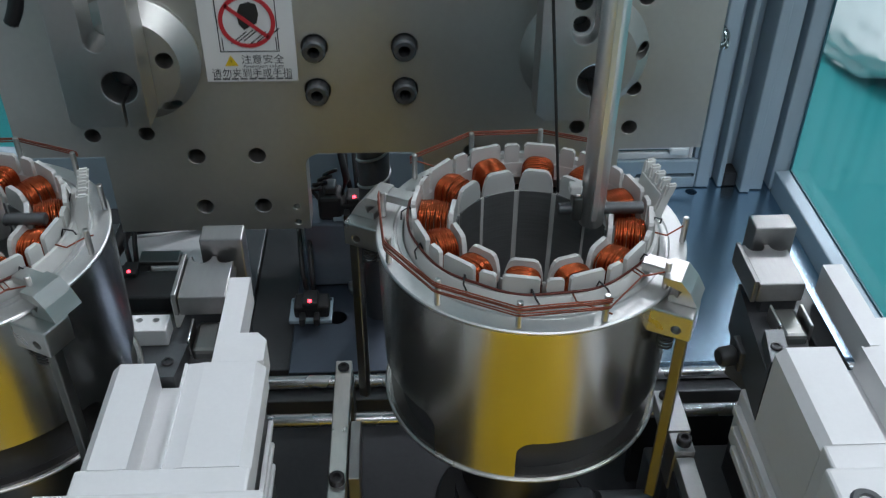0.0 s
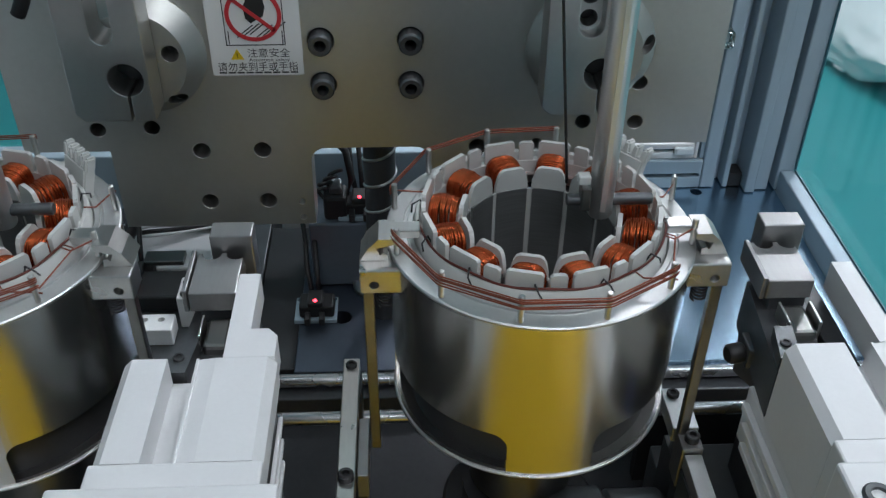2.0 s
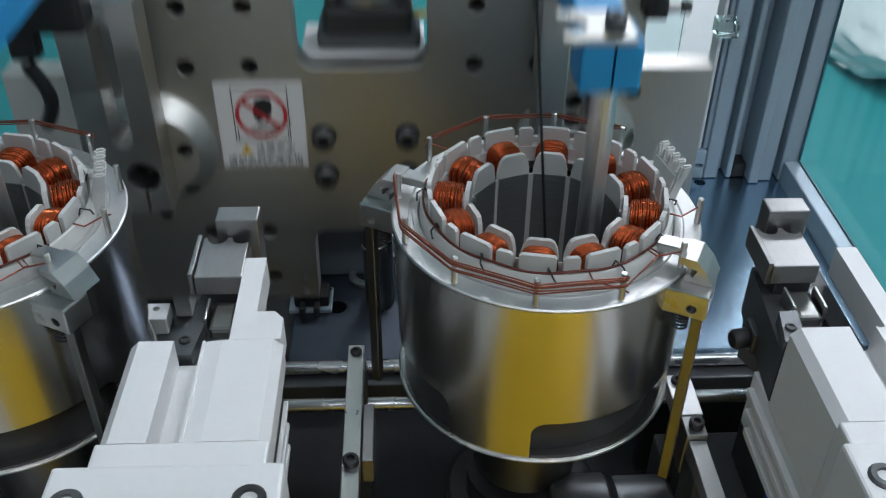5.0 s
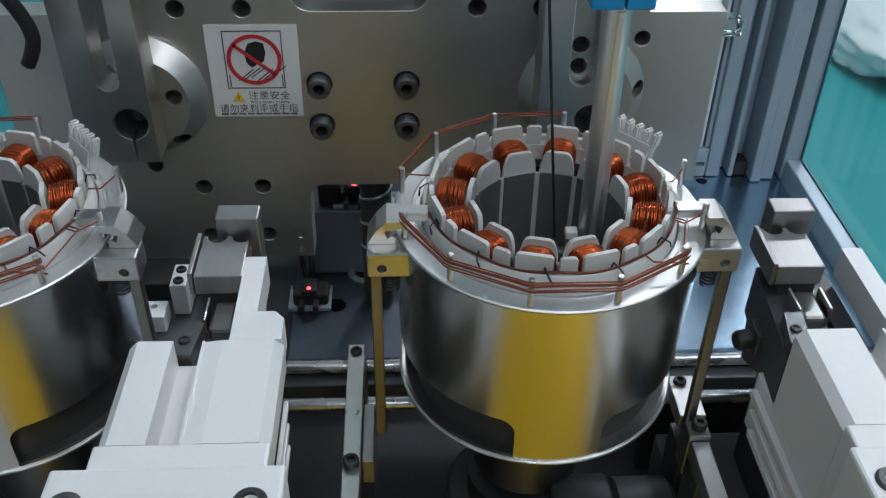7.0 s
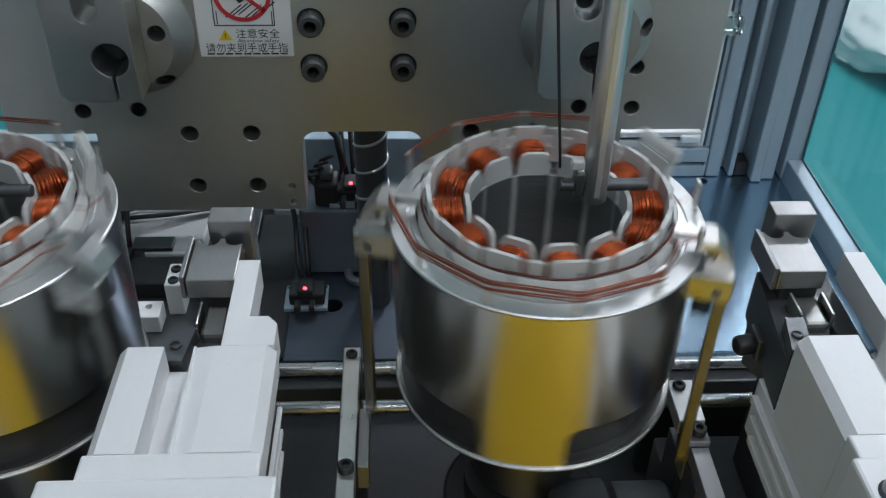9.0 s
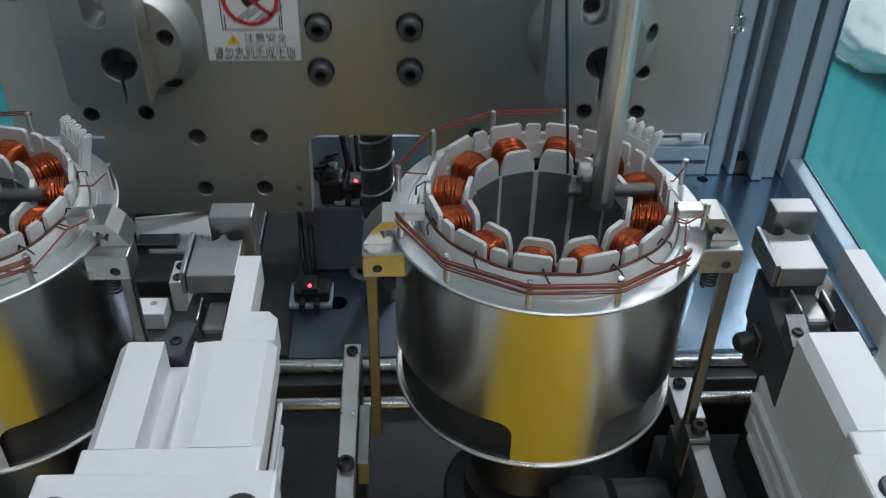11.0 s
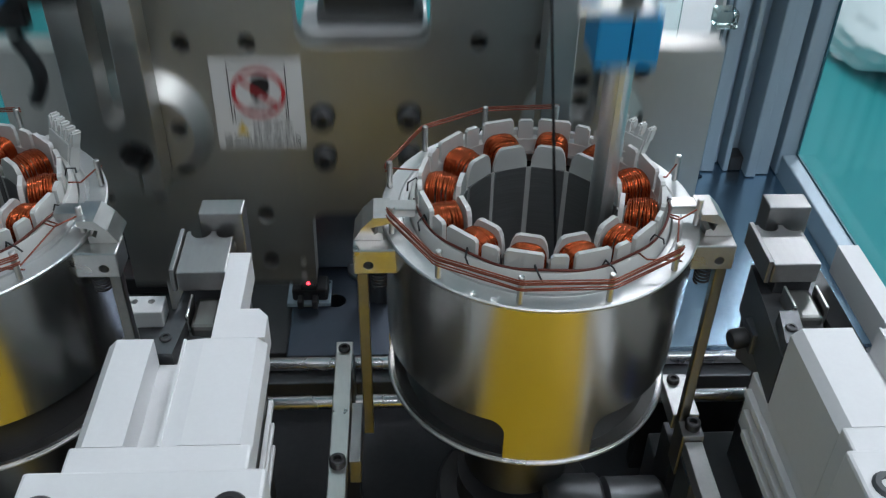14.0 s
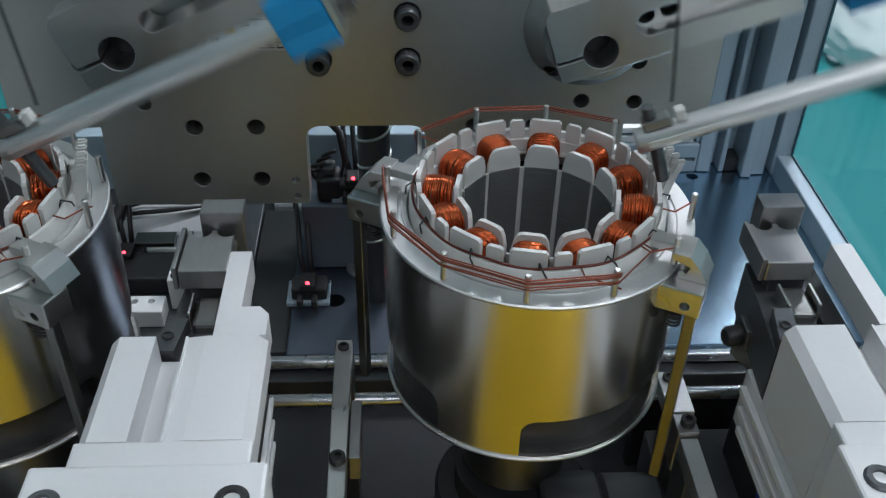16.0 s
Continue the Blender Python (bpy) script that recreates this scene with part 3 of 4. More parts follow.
    for i, (a1, a2, zz) in enumerate(((-52, -43.5, 0.160), (-20, -13.5, 0.164), (12, 16.5, 0.165), (160, 166, 0.165), (-18, -43.5, 0.160))):
        b1, b2 = radians(a1), radians(a2)
        pts = [(0.0585 * math.cos(b1), 0.0585 * math.sin(b1), 0.1630), (0.064 * math.cos(b1), 0.064 * math.sin(b1), 0.1622), (0.0725 * math.cos(b2), 0.0725 * math.sin(b2), zz + 0.001), (0.074 * math.cos(b2 + 0.03), 0.074 * math.sin(b2 + 0.03), zz)]
        part("lead_end", sweep(pts, 0.00042, 6), LEAD, f)
    return f


def stator(xc):
    s = thing("motor_stator", "motor stator with twelve copper coils on white insulators", "stator", "motor stators", at=(xc, 0, 0))
    core = lathe([(0.0585, 0.092), (0.0605, 0.092), (0.0605, 0.1515), (0.0585, 0.1515), (0.0585, 0.092)], 96)
    smooth(part("core", core, CORE, s, "dark laminated stator core"))
    ring = lathe([(0.0550, 0.1515), (0.0612, 0.1515), (0.0606, 0.1618), (0.0600, 0.1626), (0.0585, 0.1626), (0.0578, 0.1600), (0.0550, 0.1590), (0.0550, 0.1515)], 96)
    smooth(part("insulator_ring", ring, NYLON, s, "white nylon end ring"))
    part("bore_liner", lathe([(0.0375, 0.092), (0.0385, 0.092), (0.0385, 0.1528), (0.0375, 0.1528), (0.0375, 0.092)], 72), NYLON, s, "white slot liner")
    for i in range(12):
        a = 15.8 + 30 * i
        rot = pose(0, 0, 0, 0, 0, a)
        # tooth face, slightly curved
        t = bmesh.new()
        n = 8
        cols = []
        for k in range(n + 1):
            w = radians(-12.9 + 25.8 * k / n)
            cols.append([t.verts.new((r * math.cos(w), r * math.sin(w), z)) for r, z in ((0.0365, 0.094), (0.0365, 0.1532), (0.0405, 0.1532), (0.0405, 0.094))])
        for p, q in zip(cols, cols[1:]):
            for k in range(4):
                t.faces.new((p[k], p[(k + 1) % 4], q[(k + 1) % 4], q[k]))
        t.faces.new(cols[0])
        t.faces.new(cols[-1])
        part("tooth", turn(t, rot), CORE, s)
        # inner tab with a rounded crown, following the bore
        t = bmesh.new()
        prof = [(-0.0090, 0.1510), (-0.0087, 0.1568), (-0.0076, 0.1618), (-0.0062, 0.1645), (-0.0044, 0.1655), (0.0044, 0.1655), (0.0062, 0.1645), (0.0076, 0.1618), (0.0087, 0.1568), (0.0090, 0.1510)]
        rows = []
        for y, z in prof:
            lean = 0.05 * (z - 0.153)
            r = math.sqrt(0.0374 ** 2 - y * y * 0.6)
            rows.append((t.verts.new((r - lean, y, z)), t.verts.new((r + 0.0022 - lean, y, z))))
        t.faces.new([p[0] for p in rows])
        t.faces.new([p[1] for p in rows][::-1])
        for k in range(len(rows)):
            p, q = rows[k], rows[(k + 1) % len(rows)]
            t.faces.new((p[0], p[1], q[1], q[0]))
        part("inner_tab", turn(t, rot), NYLON, s)
        # outer tabs: a broad one behind the coil, a narrow one over the slot
        for wide, off, h in ((0.0082, 0, 0.0702), (0.0038, 15, 0.0696)):
            t = bmesh.new()
            z1 = 0.1 + h
            prof = [(-wide, 0.1590), (-wide, z1 - 0.0012), (-wide + 0.0012, z1), (wide - 0.0012, z1), (wide, z1 - 0.0012), (wide, 0.1590)]
            rows = []
            for y, z in prof:
                r = math.sqrt(0.0553 ** 2 - y * y)
                rows.append((t.verts.new((r, y, z)), t.verts.new((r + 0.0021, y, z))))
            t.faces.new([p[0] for p in rows])
            t.faces.new([p[1] for p in rows][::-1])
            for k in range(len(rows)):
                p, q = rows[k], rows[(k + 1) % len(rows)]
                t.faces.new((p[0], p[1], q[1], q[0]))
            part("outer_tab", turn(t, rot @ pose(0, 0, 0, 0, 0, off)), NYLON, s)
        # tooth saddle and coil
        part("saddle", turn(box(0.0388, 0.0570, -0.0056, 0.0056, 0.150, 0.1595, 0.002), rot), NYLON, s)
        rnd = random.Random(i)
        path = []
        for layer in (0, 1):
            m = 14 - layer
            for q in range(m):
                k = q if layer == 0 else m - 1 - q
                r = 0.0404 + (k + 0.5 * layer) * 0.00104
                hw = 0.0066 + layer * 0.0013 + rnd.uniform(-0.0002, 0.0002)
                zt = 0.1622 + layer * 0.0013 + 0.0015 * math.sin(math.pi * k / m) + rnd.uniform(-0.0003, 0.0003)
                tilt = rnd.uniform(-0.0006, 0.0006)
                path.append((r, hw + 0.0002, 0.138))
                for j in range(13):
                    w = math.pi * j / 12
                    cw, sw = math.cos(w), math.sin(w)
                    y = hw * math.copysign(abs(cw) ** 0.7, cw)
                    z = zt - 0.0085 + 0.0085 * abs(sw) ** 0.75
                    path.append((r + tilt * cw, y, z))
                path.append((r, -hw - 0.0002, 0.138))
        t = sweep(path, 0.00050, 6)
        part("coil", turn(t, rot), COPPER, s, "coil of shiny red-brown enamelled copper wire")
    # jumper wire around the outer tabs
    pts = []
    for k in range(60):
        a = radians(-175 + 170 * k / 59)
        pts.append((0.0592 * math.cos(a), 0.0592 * math.sin(a), 0.1634 + 0.0006 * math.sin(k * 0.5)))
    part("jumper_wire", sweep(pts, 0.00065, 6), JUMPER, s, "dark red jumper wire")
    for k in range(12):
        a = radians(16.5 + 30 * k + 4)
        pts = [(0.0555 * math.cos(a), 0.0555 * math.sin(a), 0.158), (0.0585 * math.cos(a), 0.0585 * math.sin(a), 0.1655), (0.0622 * math.cos(a + 0.03), 0.0622 * math.sin(a + 0.03), 0.1635), (0.0623 * math.cos(a + 0.06), 0.0623 * math.sin(a + 0.06), 0.1600)]
        part("coil_end", sweep(pts, 0.00045, 6), DARK, s)
    # white plug housing with five fins
    turned = pose(0, 0, 0, 0, 0, 40)
    lean = Matrix(((1, 0, 0.22, -0.22 * 0.155), (0, 1, 0, 0), (0, 0, 1, 0), (0, 0, 0, 1)))
    def fan(w0, w1, z0, z1, x0, x1):
        b = prism([(-w0, z0), (w0, z0), (w1, z1), (-w1, z1)], x0, x1)
        bmesh.ops.bevel(b, geom=b.edges[:], offset=0.0009, segments=2, affect="EDGES")
        turn(b, pose(0, 0, 0, 0, 0, 90))
        return turn(turn(b, pose(0, 0, 0, 0, 0, 180)), lean)
    def flip(b):
        for v in b.verts:
            v.co.x = abs(v.co.x)
        return turn(b, turned)
    ph = part("plug_housing", flip(fan(0.0098, 0.0116, 0.1520, 0.1725, 0.0578, 0.0640)), NYLON, s, "white nylon plug housing with splayed fins")
    for k in range(5):
        o = -0.0100 + 0.0050 * k
        b = fan(0.0024, 0.0015, 0.1700, 0.1780, 0.0583, 0.0636)
        for v in b.verts:
            v.co.y += o * (1 + 22 * (v.co.z - 0.1700))
        part("plug_fin", flip(b), NYLON, ph)
    part("plug_key", turn(box(0.0575, 0.0625, 0.0102, 0.0150, 0.1535, 0.1660, 0.0008), turned), NYLON, ph)
    return s


FIX = [fixture(CX), fixture(CX - P)]
STA = [stator(CX), stator(CX - P)]


# ---- drive below the fixtures ----
def drive(x):
    d = thing("spindle_drive", "dark grey spindle drive below the fixture", "drive", "spindle drives", at=(x, -0.005, -0.12))
    smooth(part("housing", lathe([(0, 0), (0.045, 0), (0.046, 0.001), (0.046, 0.075), (0.044, 0.077), (0.034, 0.0775), (0.034, 0.095), (0, 0.095)], 48), DARK, d))
    smooth(part("motor", rod((0.012, -0.030, 0.076), (0.046, -0.030, 0.076), 0.030, 40, bev=0.002), GREY, d))
    smooth(part("motor_cap", rod((0.0465, -0.030, 0.076), (0.082, -0.030, 0.076), 0.028, 40, bev=0.003), GREY, d))
    part("flange", box(-0.02, 0.03, -0.075, -0.045, 0.0, 0.06, 0.002), DARK, d)
    return d


drive(CX)
drive(CX - P)


# ---- carriage ----
PX = -0.0935     # middle of the carriage plate
car = thing("winding_carriage", "grey nickel-plated carriage plate carrying two needle arms", "carriage")


def carriage_plate():
    half = [(0.0405, 0.034), (0.1725, 0.034), (0.1725, 0.0955), (0.2285, 0.0955), (0.2285, 0.2207), (0.180, 0.2207), (0.180, 0.280), (0.042, 0.280)]
    arc = []
    for k in range(7):
        w = radians(0 - 90 * k / 6)
        arc.append((0.030 + 0.012 * math.cos(w), 0.234 + 0.012 * math.sin(w)))
    rightside = half + arc
    top = [(0.030 + 0.010 * math.cos(radians(90 - 90 * k / 6)), 0.0855 + 0.010 * math.sin(radians(90 - 90 * k / 6))) for k in range(7)]
    top = [(min(x, 0.0405), z) for x, z in top]
    rightside = top + rightside
    outline = [(PX + x, z) for x, z in rightside] + [(PX - x, z) for x, z in rightside[::-1]]
    ob = part("plate", prism(outline, 0.18, 0.20), PLATE, car)
    c = bmesh.new()
    holes = []
    for sx in (-1, 1):
        for u in (0.1122, 0.0720):
            for z in (0.0545, 0.095, 0.224, 0.2643):
                holes.append((PX + sx * u, z, 0.0058))
        for u, z in ((0.1773, 0.112), (0.1421, 0.113), (0.1190, 0.139), (0.1180, 0.172), (0.1765, 0.141), (0.1765, 0.172), (0.1775, 0.203)):
            holes.append((PX + sx * u, z, 0.0052))
        for z in (0.053, 0.040):
            holes.append((PX + sx * 0.0490, z, 0.0024))
        for z in (0.173, 0.143):
            holes.append((PX + sx * 0.0280, z, 0.0084))
    for x, z, r in holes:
        join(c, rod((x, 0.172, z), (x, 0.21, z), r, 24))
    carve(ob, c, 0.0016, 1)
    # Dark sheet added behind the plate to stand in for shade in its holes.
    part("hole_shade", box(PX - 0.20, PX + 0.20, 0.2005, 0.206, 0.100, 0.215, 0.0005), DARK, car)
    for sx in (-1, 1):
        for z in (0.173, 0.143):
            cap_screw("cap_screw", (PX + sx * 0.028, 0.2003, z - 0.0004), 0.0074, car, h=0.0285, mat=GREY, label="steel socket head cap screw")
        # Further added dark sheets give the lower and upper holes their shade.
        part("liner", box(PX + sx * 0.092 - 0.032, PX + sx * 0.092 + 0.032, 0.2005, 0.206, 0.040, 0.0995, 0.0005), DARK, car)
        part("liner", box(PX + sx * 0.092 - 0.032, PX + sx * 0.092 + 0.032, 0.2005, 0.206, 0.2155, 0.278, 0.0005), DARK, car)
    # nut of the ball screw on its bracket
    part("nut_bracket", box(PX - 0.041, PX + 0.041, 0.2005, 0.250, 0.214, 0.2235, 0.001), ALU, car, "pale aluminium nut bracket")
    nb = box(-0.029, 0.029, -0.025, 0.025, 0.0, 0.019, 0.004)
    part("nut", turn(nb, pose(PX + 0.004, 0.222, 0.2365)), DARK, car, "black ball screw nut block")
    part("nut_base", box(PX - 0.030, PX + 0.038, 0.205, 0.245, 0.2237, 0.2363, 0.003), GREY, car)
    fl = lathe([(0.0135, 0), (0.024, 0), (0.025, 0.001), (0.025, 0.008), (0.022, 0.010), (0.0135, 0.010), (0.0135, 0)], 40)
    smooth(part("nut_flange", turn(fl, pose(PX + 0.004, 0.222, 0.2557)), STEEL, car, "bright steel nut flange"))
    for dx, dy in ((-0.023, -0.018), (0.023, -0.018), (-0.024, 0.012), (0.024, 0.012)):
        cap_screw("cap_screw", (PX + 0.004 + dx, 0.222 + dy, 0.2557), 0.0038, car, "z")
    smooth(part("grease_nipple", rod((PX + 0.033, 0.210, 0.247), (PX + 0.044, 0.208, 0.247), 0.0024, 12, bev=0.0006), BRASS, car, "small brass grease nipple"))


carriage_plate()


def text_mesh(name, body, size, at, mat, parent, width=None):
    cu = bpy.data.curves.new(name, "FONT")
    cu.body, cu.size, cu.align_x = body, size, "CENTER"
    tmp = new(name, cu)
    dg = bpy.context.evaluated_depsgraph_get()
    dg.update()
    me = bpy.data.meshes.new_from_object(tmp.evaluated_get(dg))
    bpy.data.objects.remove(tmp)
    if width and len(me.vertices):
        xs = [v.co.x for v in me.vertices]
        k = width / max(1e-6, max(xs) - min(xs))
        me.transform(Matrix.Diagonal((k, 1, 1, 1)))
    me.transform(Matrix.Translation(at) @ pose(0, 0, 0, 90))
    ob = new(name, me)
    me.materials.clear()
    me.materials.append(mat)
    ob.parent = parent
    return ob


def sign():
    x0, x1, z0, z1, y = -0.1902, -0.1330, 0.1503, 0.2137, 0.1795
    xm = (x0 + x1) / 2
    s = part("warning_label", box(x0, x1, 0.1793, 0.1798, z0, z1, 0), PAPER, car, "white warning sticker with a red prohibition ring")
    y = 0.1791
    fr = bmesh.new()
    fx0, fx1, fz0, fz1, w = x0 + 0.0105, x1 - 0.010, 0.1705, 0.2100, 0.0006
    join(fr, box(fx0, fx1, y, 0.1793, fz1 - w, fz1, 0))
    join(fr, box(fx0, fx1, y, 0.1793, fz0, fz0 + w, 0))
    join(fr, box(fx0, fx0 + w, y, 0.1793, fz0 + w, fz1 - w, 0))
    join(fr, box(fx1 - w, fx1, y, 0.1793, fz0 + w, fz1 - w, 0))
    part("border", fr, INK, s, "thin black border")
    cx, cz, R = xm + 0.0005, 0.1905, 0.0172
    rg = lathe([(R - 0.0026, 0), (R, 0), (R, 0.0003), (R - 0.0026, 0.0003), (R - 0.0026, 0)], 48)
    turn(rg, pose(cx, y, cz, 90))
    part("ring", rg, RED, s, "red prohibition ring")
    bar = box(-R + 0.001, R - 0.001, -0.0002, 0, -0.0012, 0.0012, 0)
    part("slash", turn(bar, pose(cx, y - 0.0001, cz, 0, 40, 0)), RED, s, "red slash")
    # plain dark shape and hatching of the pictogram
    sh = slab([(-0.006, -0.004), (-0.0068, 0.003), (-0.004, 0.009), (0.001, 0.0105), (0.0055, 0.009), (0.0065, 0.003), (0.005, -0.003), (0.001, -0.005), (-0.003, -0.0075)], 0, 0.0002)
    part("pictogram", turn(sh, pose(cx + 0.001, y + 0.0001, cz + 0.002, 90)), INK, s, "plain black pictogram shape")
    for k in range(6):
        h = box(-0.0065, 0.0065, -0.0001, 0.0001, -0.00035, 0.00035, 0)
        turn(h, pose(cx - 0.006 + 0.004 * k, y + 0.0001, cz - 0.0105 + 0.0009 * (k % 3), 0, -38, 0))
        part("hatching", h, INK, s)
    for k in (-1, 1):
        part("hatching", box(cx + k * 0.0165 - 0.0003, cx + k * 0.0165 + 0.0003, y, y + 0.0002, 0.1715, 0.180, 0), INK, s)
    tri = slab([(-0.0042, -0.003), (0.0042, -0.003), (0, 0.0042)], 0, 0.0002)
    part("triangle", turn(tri, pose(x0 + 0.0165, y, 0.1642, 90)), SAFETY, s, "yellow warning triangle")
    part("triangle_mark", box(x0 + 0.0162, x0 + 0.0168, y - 0.0002, y - 0.0001, 0.1625, 0.1660, 0), INK, s)
    text_mesh("lettering", "注意安全", 0.0066, (xm + 0.0075, y, 0.1630), INK, s, 0.0265)
    text_mesh("lettering", "Attention safety", 0.0030, (xm + 0.0075, y, 0.1598), INK, s, 0.0255)
    text_mesh("lettering", "请勿夹到手或手指", 0.0068, (xm, y, 0.1536), INK, s, 0.050)
    for k in range(9):
        part("small_print", box(x0 + 0.004 + k * 0.0056, x0 + 0.0085 + k * 0.0056, y, 0.1793, 0.1516, 0.1526, 0), INK, s)


sign()

PIVX, PIVZ = 0.048, 0.167
ARMS = []


def needle_arm(dx):
    """A swinging arm with its bracket, tube and needle; its origin is the pivot on the arm's front face."""
    px, pz, fy = PIVX + dx, PIVZ, 0.140
    hb = lathe([(0.011, 0), (0.041, 0), (0.041, 0.0025), (0.031, 0.0148), (0.011, 0.0148), (0.011, 0)], 64)
    turn(hb, pose(px, 0.1798, pz, 90))
    house = part("bearing_housing", hb, PLATE, car, "round chamfered bearing housing")
    c = bmesh.new()
    for sx in (-1, 1):
        for u, z in ((0.1190, 0.139), (0.1180, 0.172), (0.1765, 0.141), (0.1765, 0.172)):
            if abs(PX + sx * u - px) < 0.05:
                join(c, rod((PX + sx * u, 0.15, z), (PX + sx * u, 0.19, z), 0.0054, 24))
    smooth(carve(house, c, 0.0008, 1), 25)
    smooth(part("bearing_pin", rod((px, 0.164, pz), (px, 0.182, pz), 0.0125, 24), DARK, car))
    out = [(-0.034, -0.022), (-0.029, -0.027), (0.0137, -0.027), (0.0137, 0.118), (-0.034, 0.118)]
    arm = part("needle_arm", prism(out, 0, 0.024), ARM, car, "grey steel swing arm with a split clamp bore")
    arm.location = (px, fy, pz)
    c = rod((0, -0.01, 0), (0, 0.03, 0), 0.0104, 36)
    join(c, box(-0.0009, 0.0009, -0.01, 0.03, -0.035, -0.009, 0))
    if dx < 0:
        join(c, prism(rounded(-0.0150, -0.0020, 0.0225, 0.105, 0.0064, 8), -0.01, 0.03))
    else:
        join(c, prism(rounded(-0.016, -0.001, 0.0235, 0.105, 0.0074, 8), -0.01, 0.012))
        for hz in (0.031, 0.045):
            join(c, rod((-0.0085, 0.005, hz), (-0.0085, 0.03, hz), 0.0052, 20))
    join(c, rod((-0.0075, -0.01, 0.112), (-0.0075, 0.03, 0.112), 0.004, 20))
    carve(arm, c, 0.0006)
    if dx == 0:
        part("pocket_back", box(-0.0155, -0.0015, 0.0242, 0.0247, 0.024, 0.062, 0), DARK, arm)
    part("bore_plug", rod((0, 0.0225, 0), (0, 0.0239, 0), 0.0103, 24), BLACK, arm)
    # everything below is measured from the arm's pivot
    ox, oy, oz = -PIVX, -fy, -pz
    def at(x0, x1, y0, y1, z0, z1, bev=0.0008):
        return box(x0 + ox, x1 + ox, y0 + oy, y1 + oy, z0 + oz, z1 + oz, bev)
    tx = 0.0225
    beam = part("blue_beam", at(0.0115, 0.0335, 0.0130, 0.164, 0.3085, 0.3262, 0.001), BLUE, arm, "bright blue bracket beam with oval holes")
    c = bmesh.new()
    for k in range(6):
        o = rounded(0.0158 + ox, 0.0282 + ox, 0.017 + 0.0218 * k + oy, 0.0265 + 0.0218 * k + oy, 0.0045, 6)
        join(c, slab(o, 0.30 + oz, 0.34 + oz))
    carve(beam, c, 0.0004)
    part("blue_block", at(0.0340, 0.062, 0.122, 0.164, 0.3040, 0.3450), BLUE, arm, "blue clamp block")
    part("riser", at(0.0145, 0.0335, 0.1405, 0.1638, 0.2853, 0.3083), ARM, arm)
    for k in (0, 1):
        part("strap", at(0.040, 0.058, 0.112, 0.121, 0.325 + 0.012 * k, 0.3315 + 0.012 * k, 0.0006), STEEL, arm)
    sp = part("notched_plate", at(0.0000, 0.0315, -0.0135, 0.0165, 0.3268, 0.3292, 0.0004), STEEL, arm, "thin steel plate with a hook notch")
    c = rod((0.004 + ox, 0.0005 + oy, 0.32 + oz), (0.004 + ox, 0.0005 + oy, 0.335 + oz), 0.0078, 24)
    join(c, box(-0.01 + ox, 0.004 + ox, -0.0058 + oy, 0.0078 + oy, 0.32 + oz, 0.335 + oz, 0))
    carve(sp, c, 0.0003)
    cap_screw("screw", (0.0235 + ox, -0.001 + oy, 0.3292 + oz), 0.0046, arm, "z", h=0.0065, mat=GREY)
    cl = part("tube_clamp", at(0.0080, 0.0345, -0.0135, 0.0125, 0.3035, 0.3265, 0.0012), BLUE, arm, "blue split tube clamp")
    c = box(0.0215 + ox, 0.0227 + ox, -0.02 + oy, 0.0 + oy, 0.30 + oz, 0.34 + oz, 0)
    carve(cl, c)
    t = lathe([(0, 0), (0.0052, 0), (0.0060, 0.0012), (0.0060, 0.140), (0, 0.140)], 32)
    tb = part("needle_tube", turn(t, pose(tx + ox, oy, 0.1630 + oz)), TUBE, arm, "long polished steel needle tube")
    smooth(tb)
    part("tube_flat", at(tx - 0.0014, tx + 0.0014, -0.0066, -0.0055, 0.168, 0.300, 0.0003), TUBE, arm)
    n = rod((0.006 + ox, oy, 0.1715 + oz), (0.047 + ox, oy, 0.1715 + oz), 0.0030, 20, bev=0.0004)
    smooth(part("needle", n, GREY, arm, "grey steel winding needle"))
    part("wire_inlet", at(0.0100, 0.0160, -0.0046, 0.0010, 0.1822, 0.1868, 0.0008), NYLON, arm, "small white wire inlet")
    part("needle_holder", at(0.0122, 0.0170, -0.0042, 0.0042, 0.1672, 0.1800, 0.0008), JAW, arm)
    if dx < 0:
        cap_screw("screw", (-0.2529 - dx + ox, 0.0865 + oy, 0.3262 + oz), 0.0075, arm, "z", h=0.012)
    ARMS.append((arm, px, fy, pz))


needle_arm(0.0)
needle_arm(-P - 0.0045)


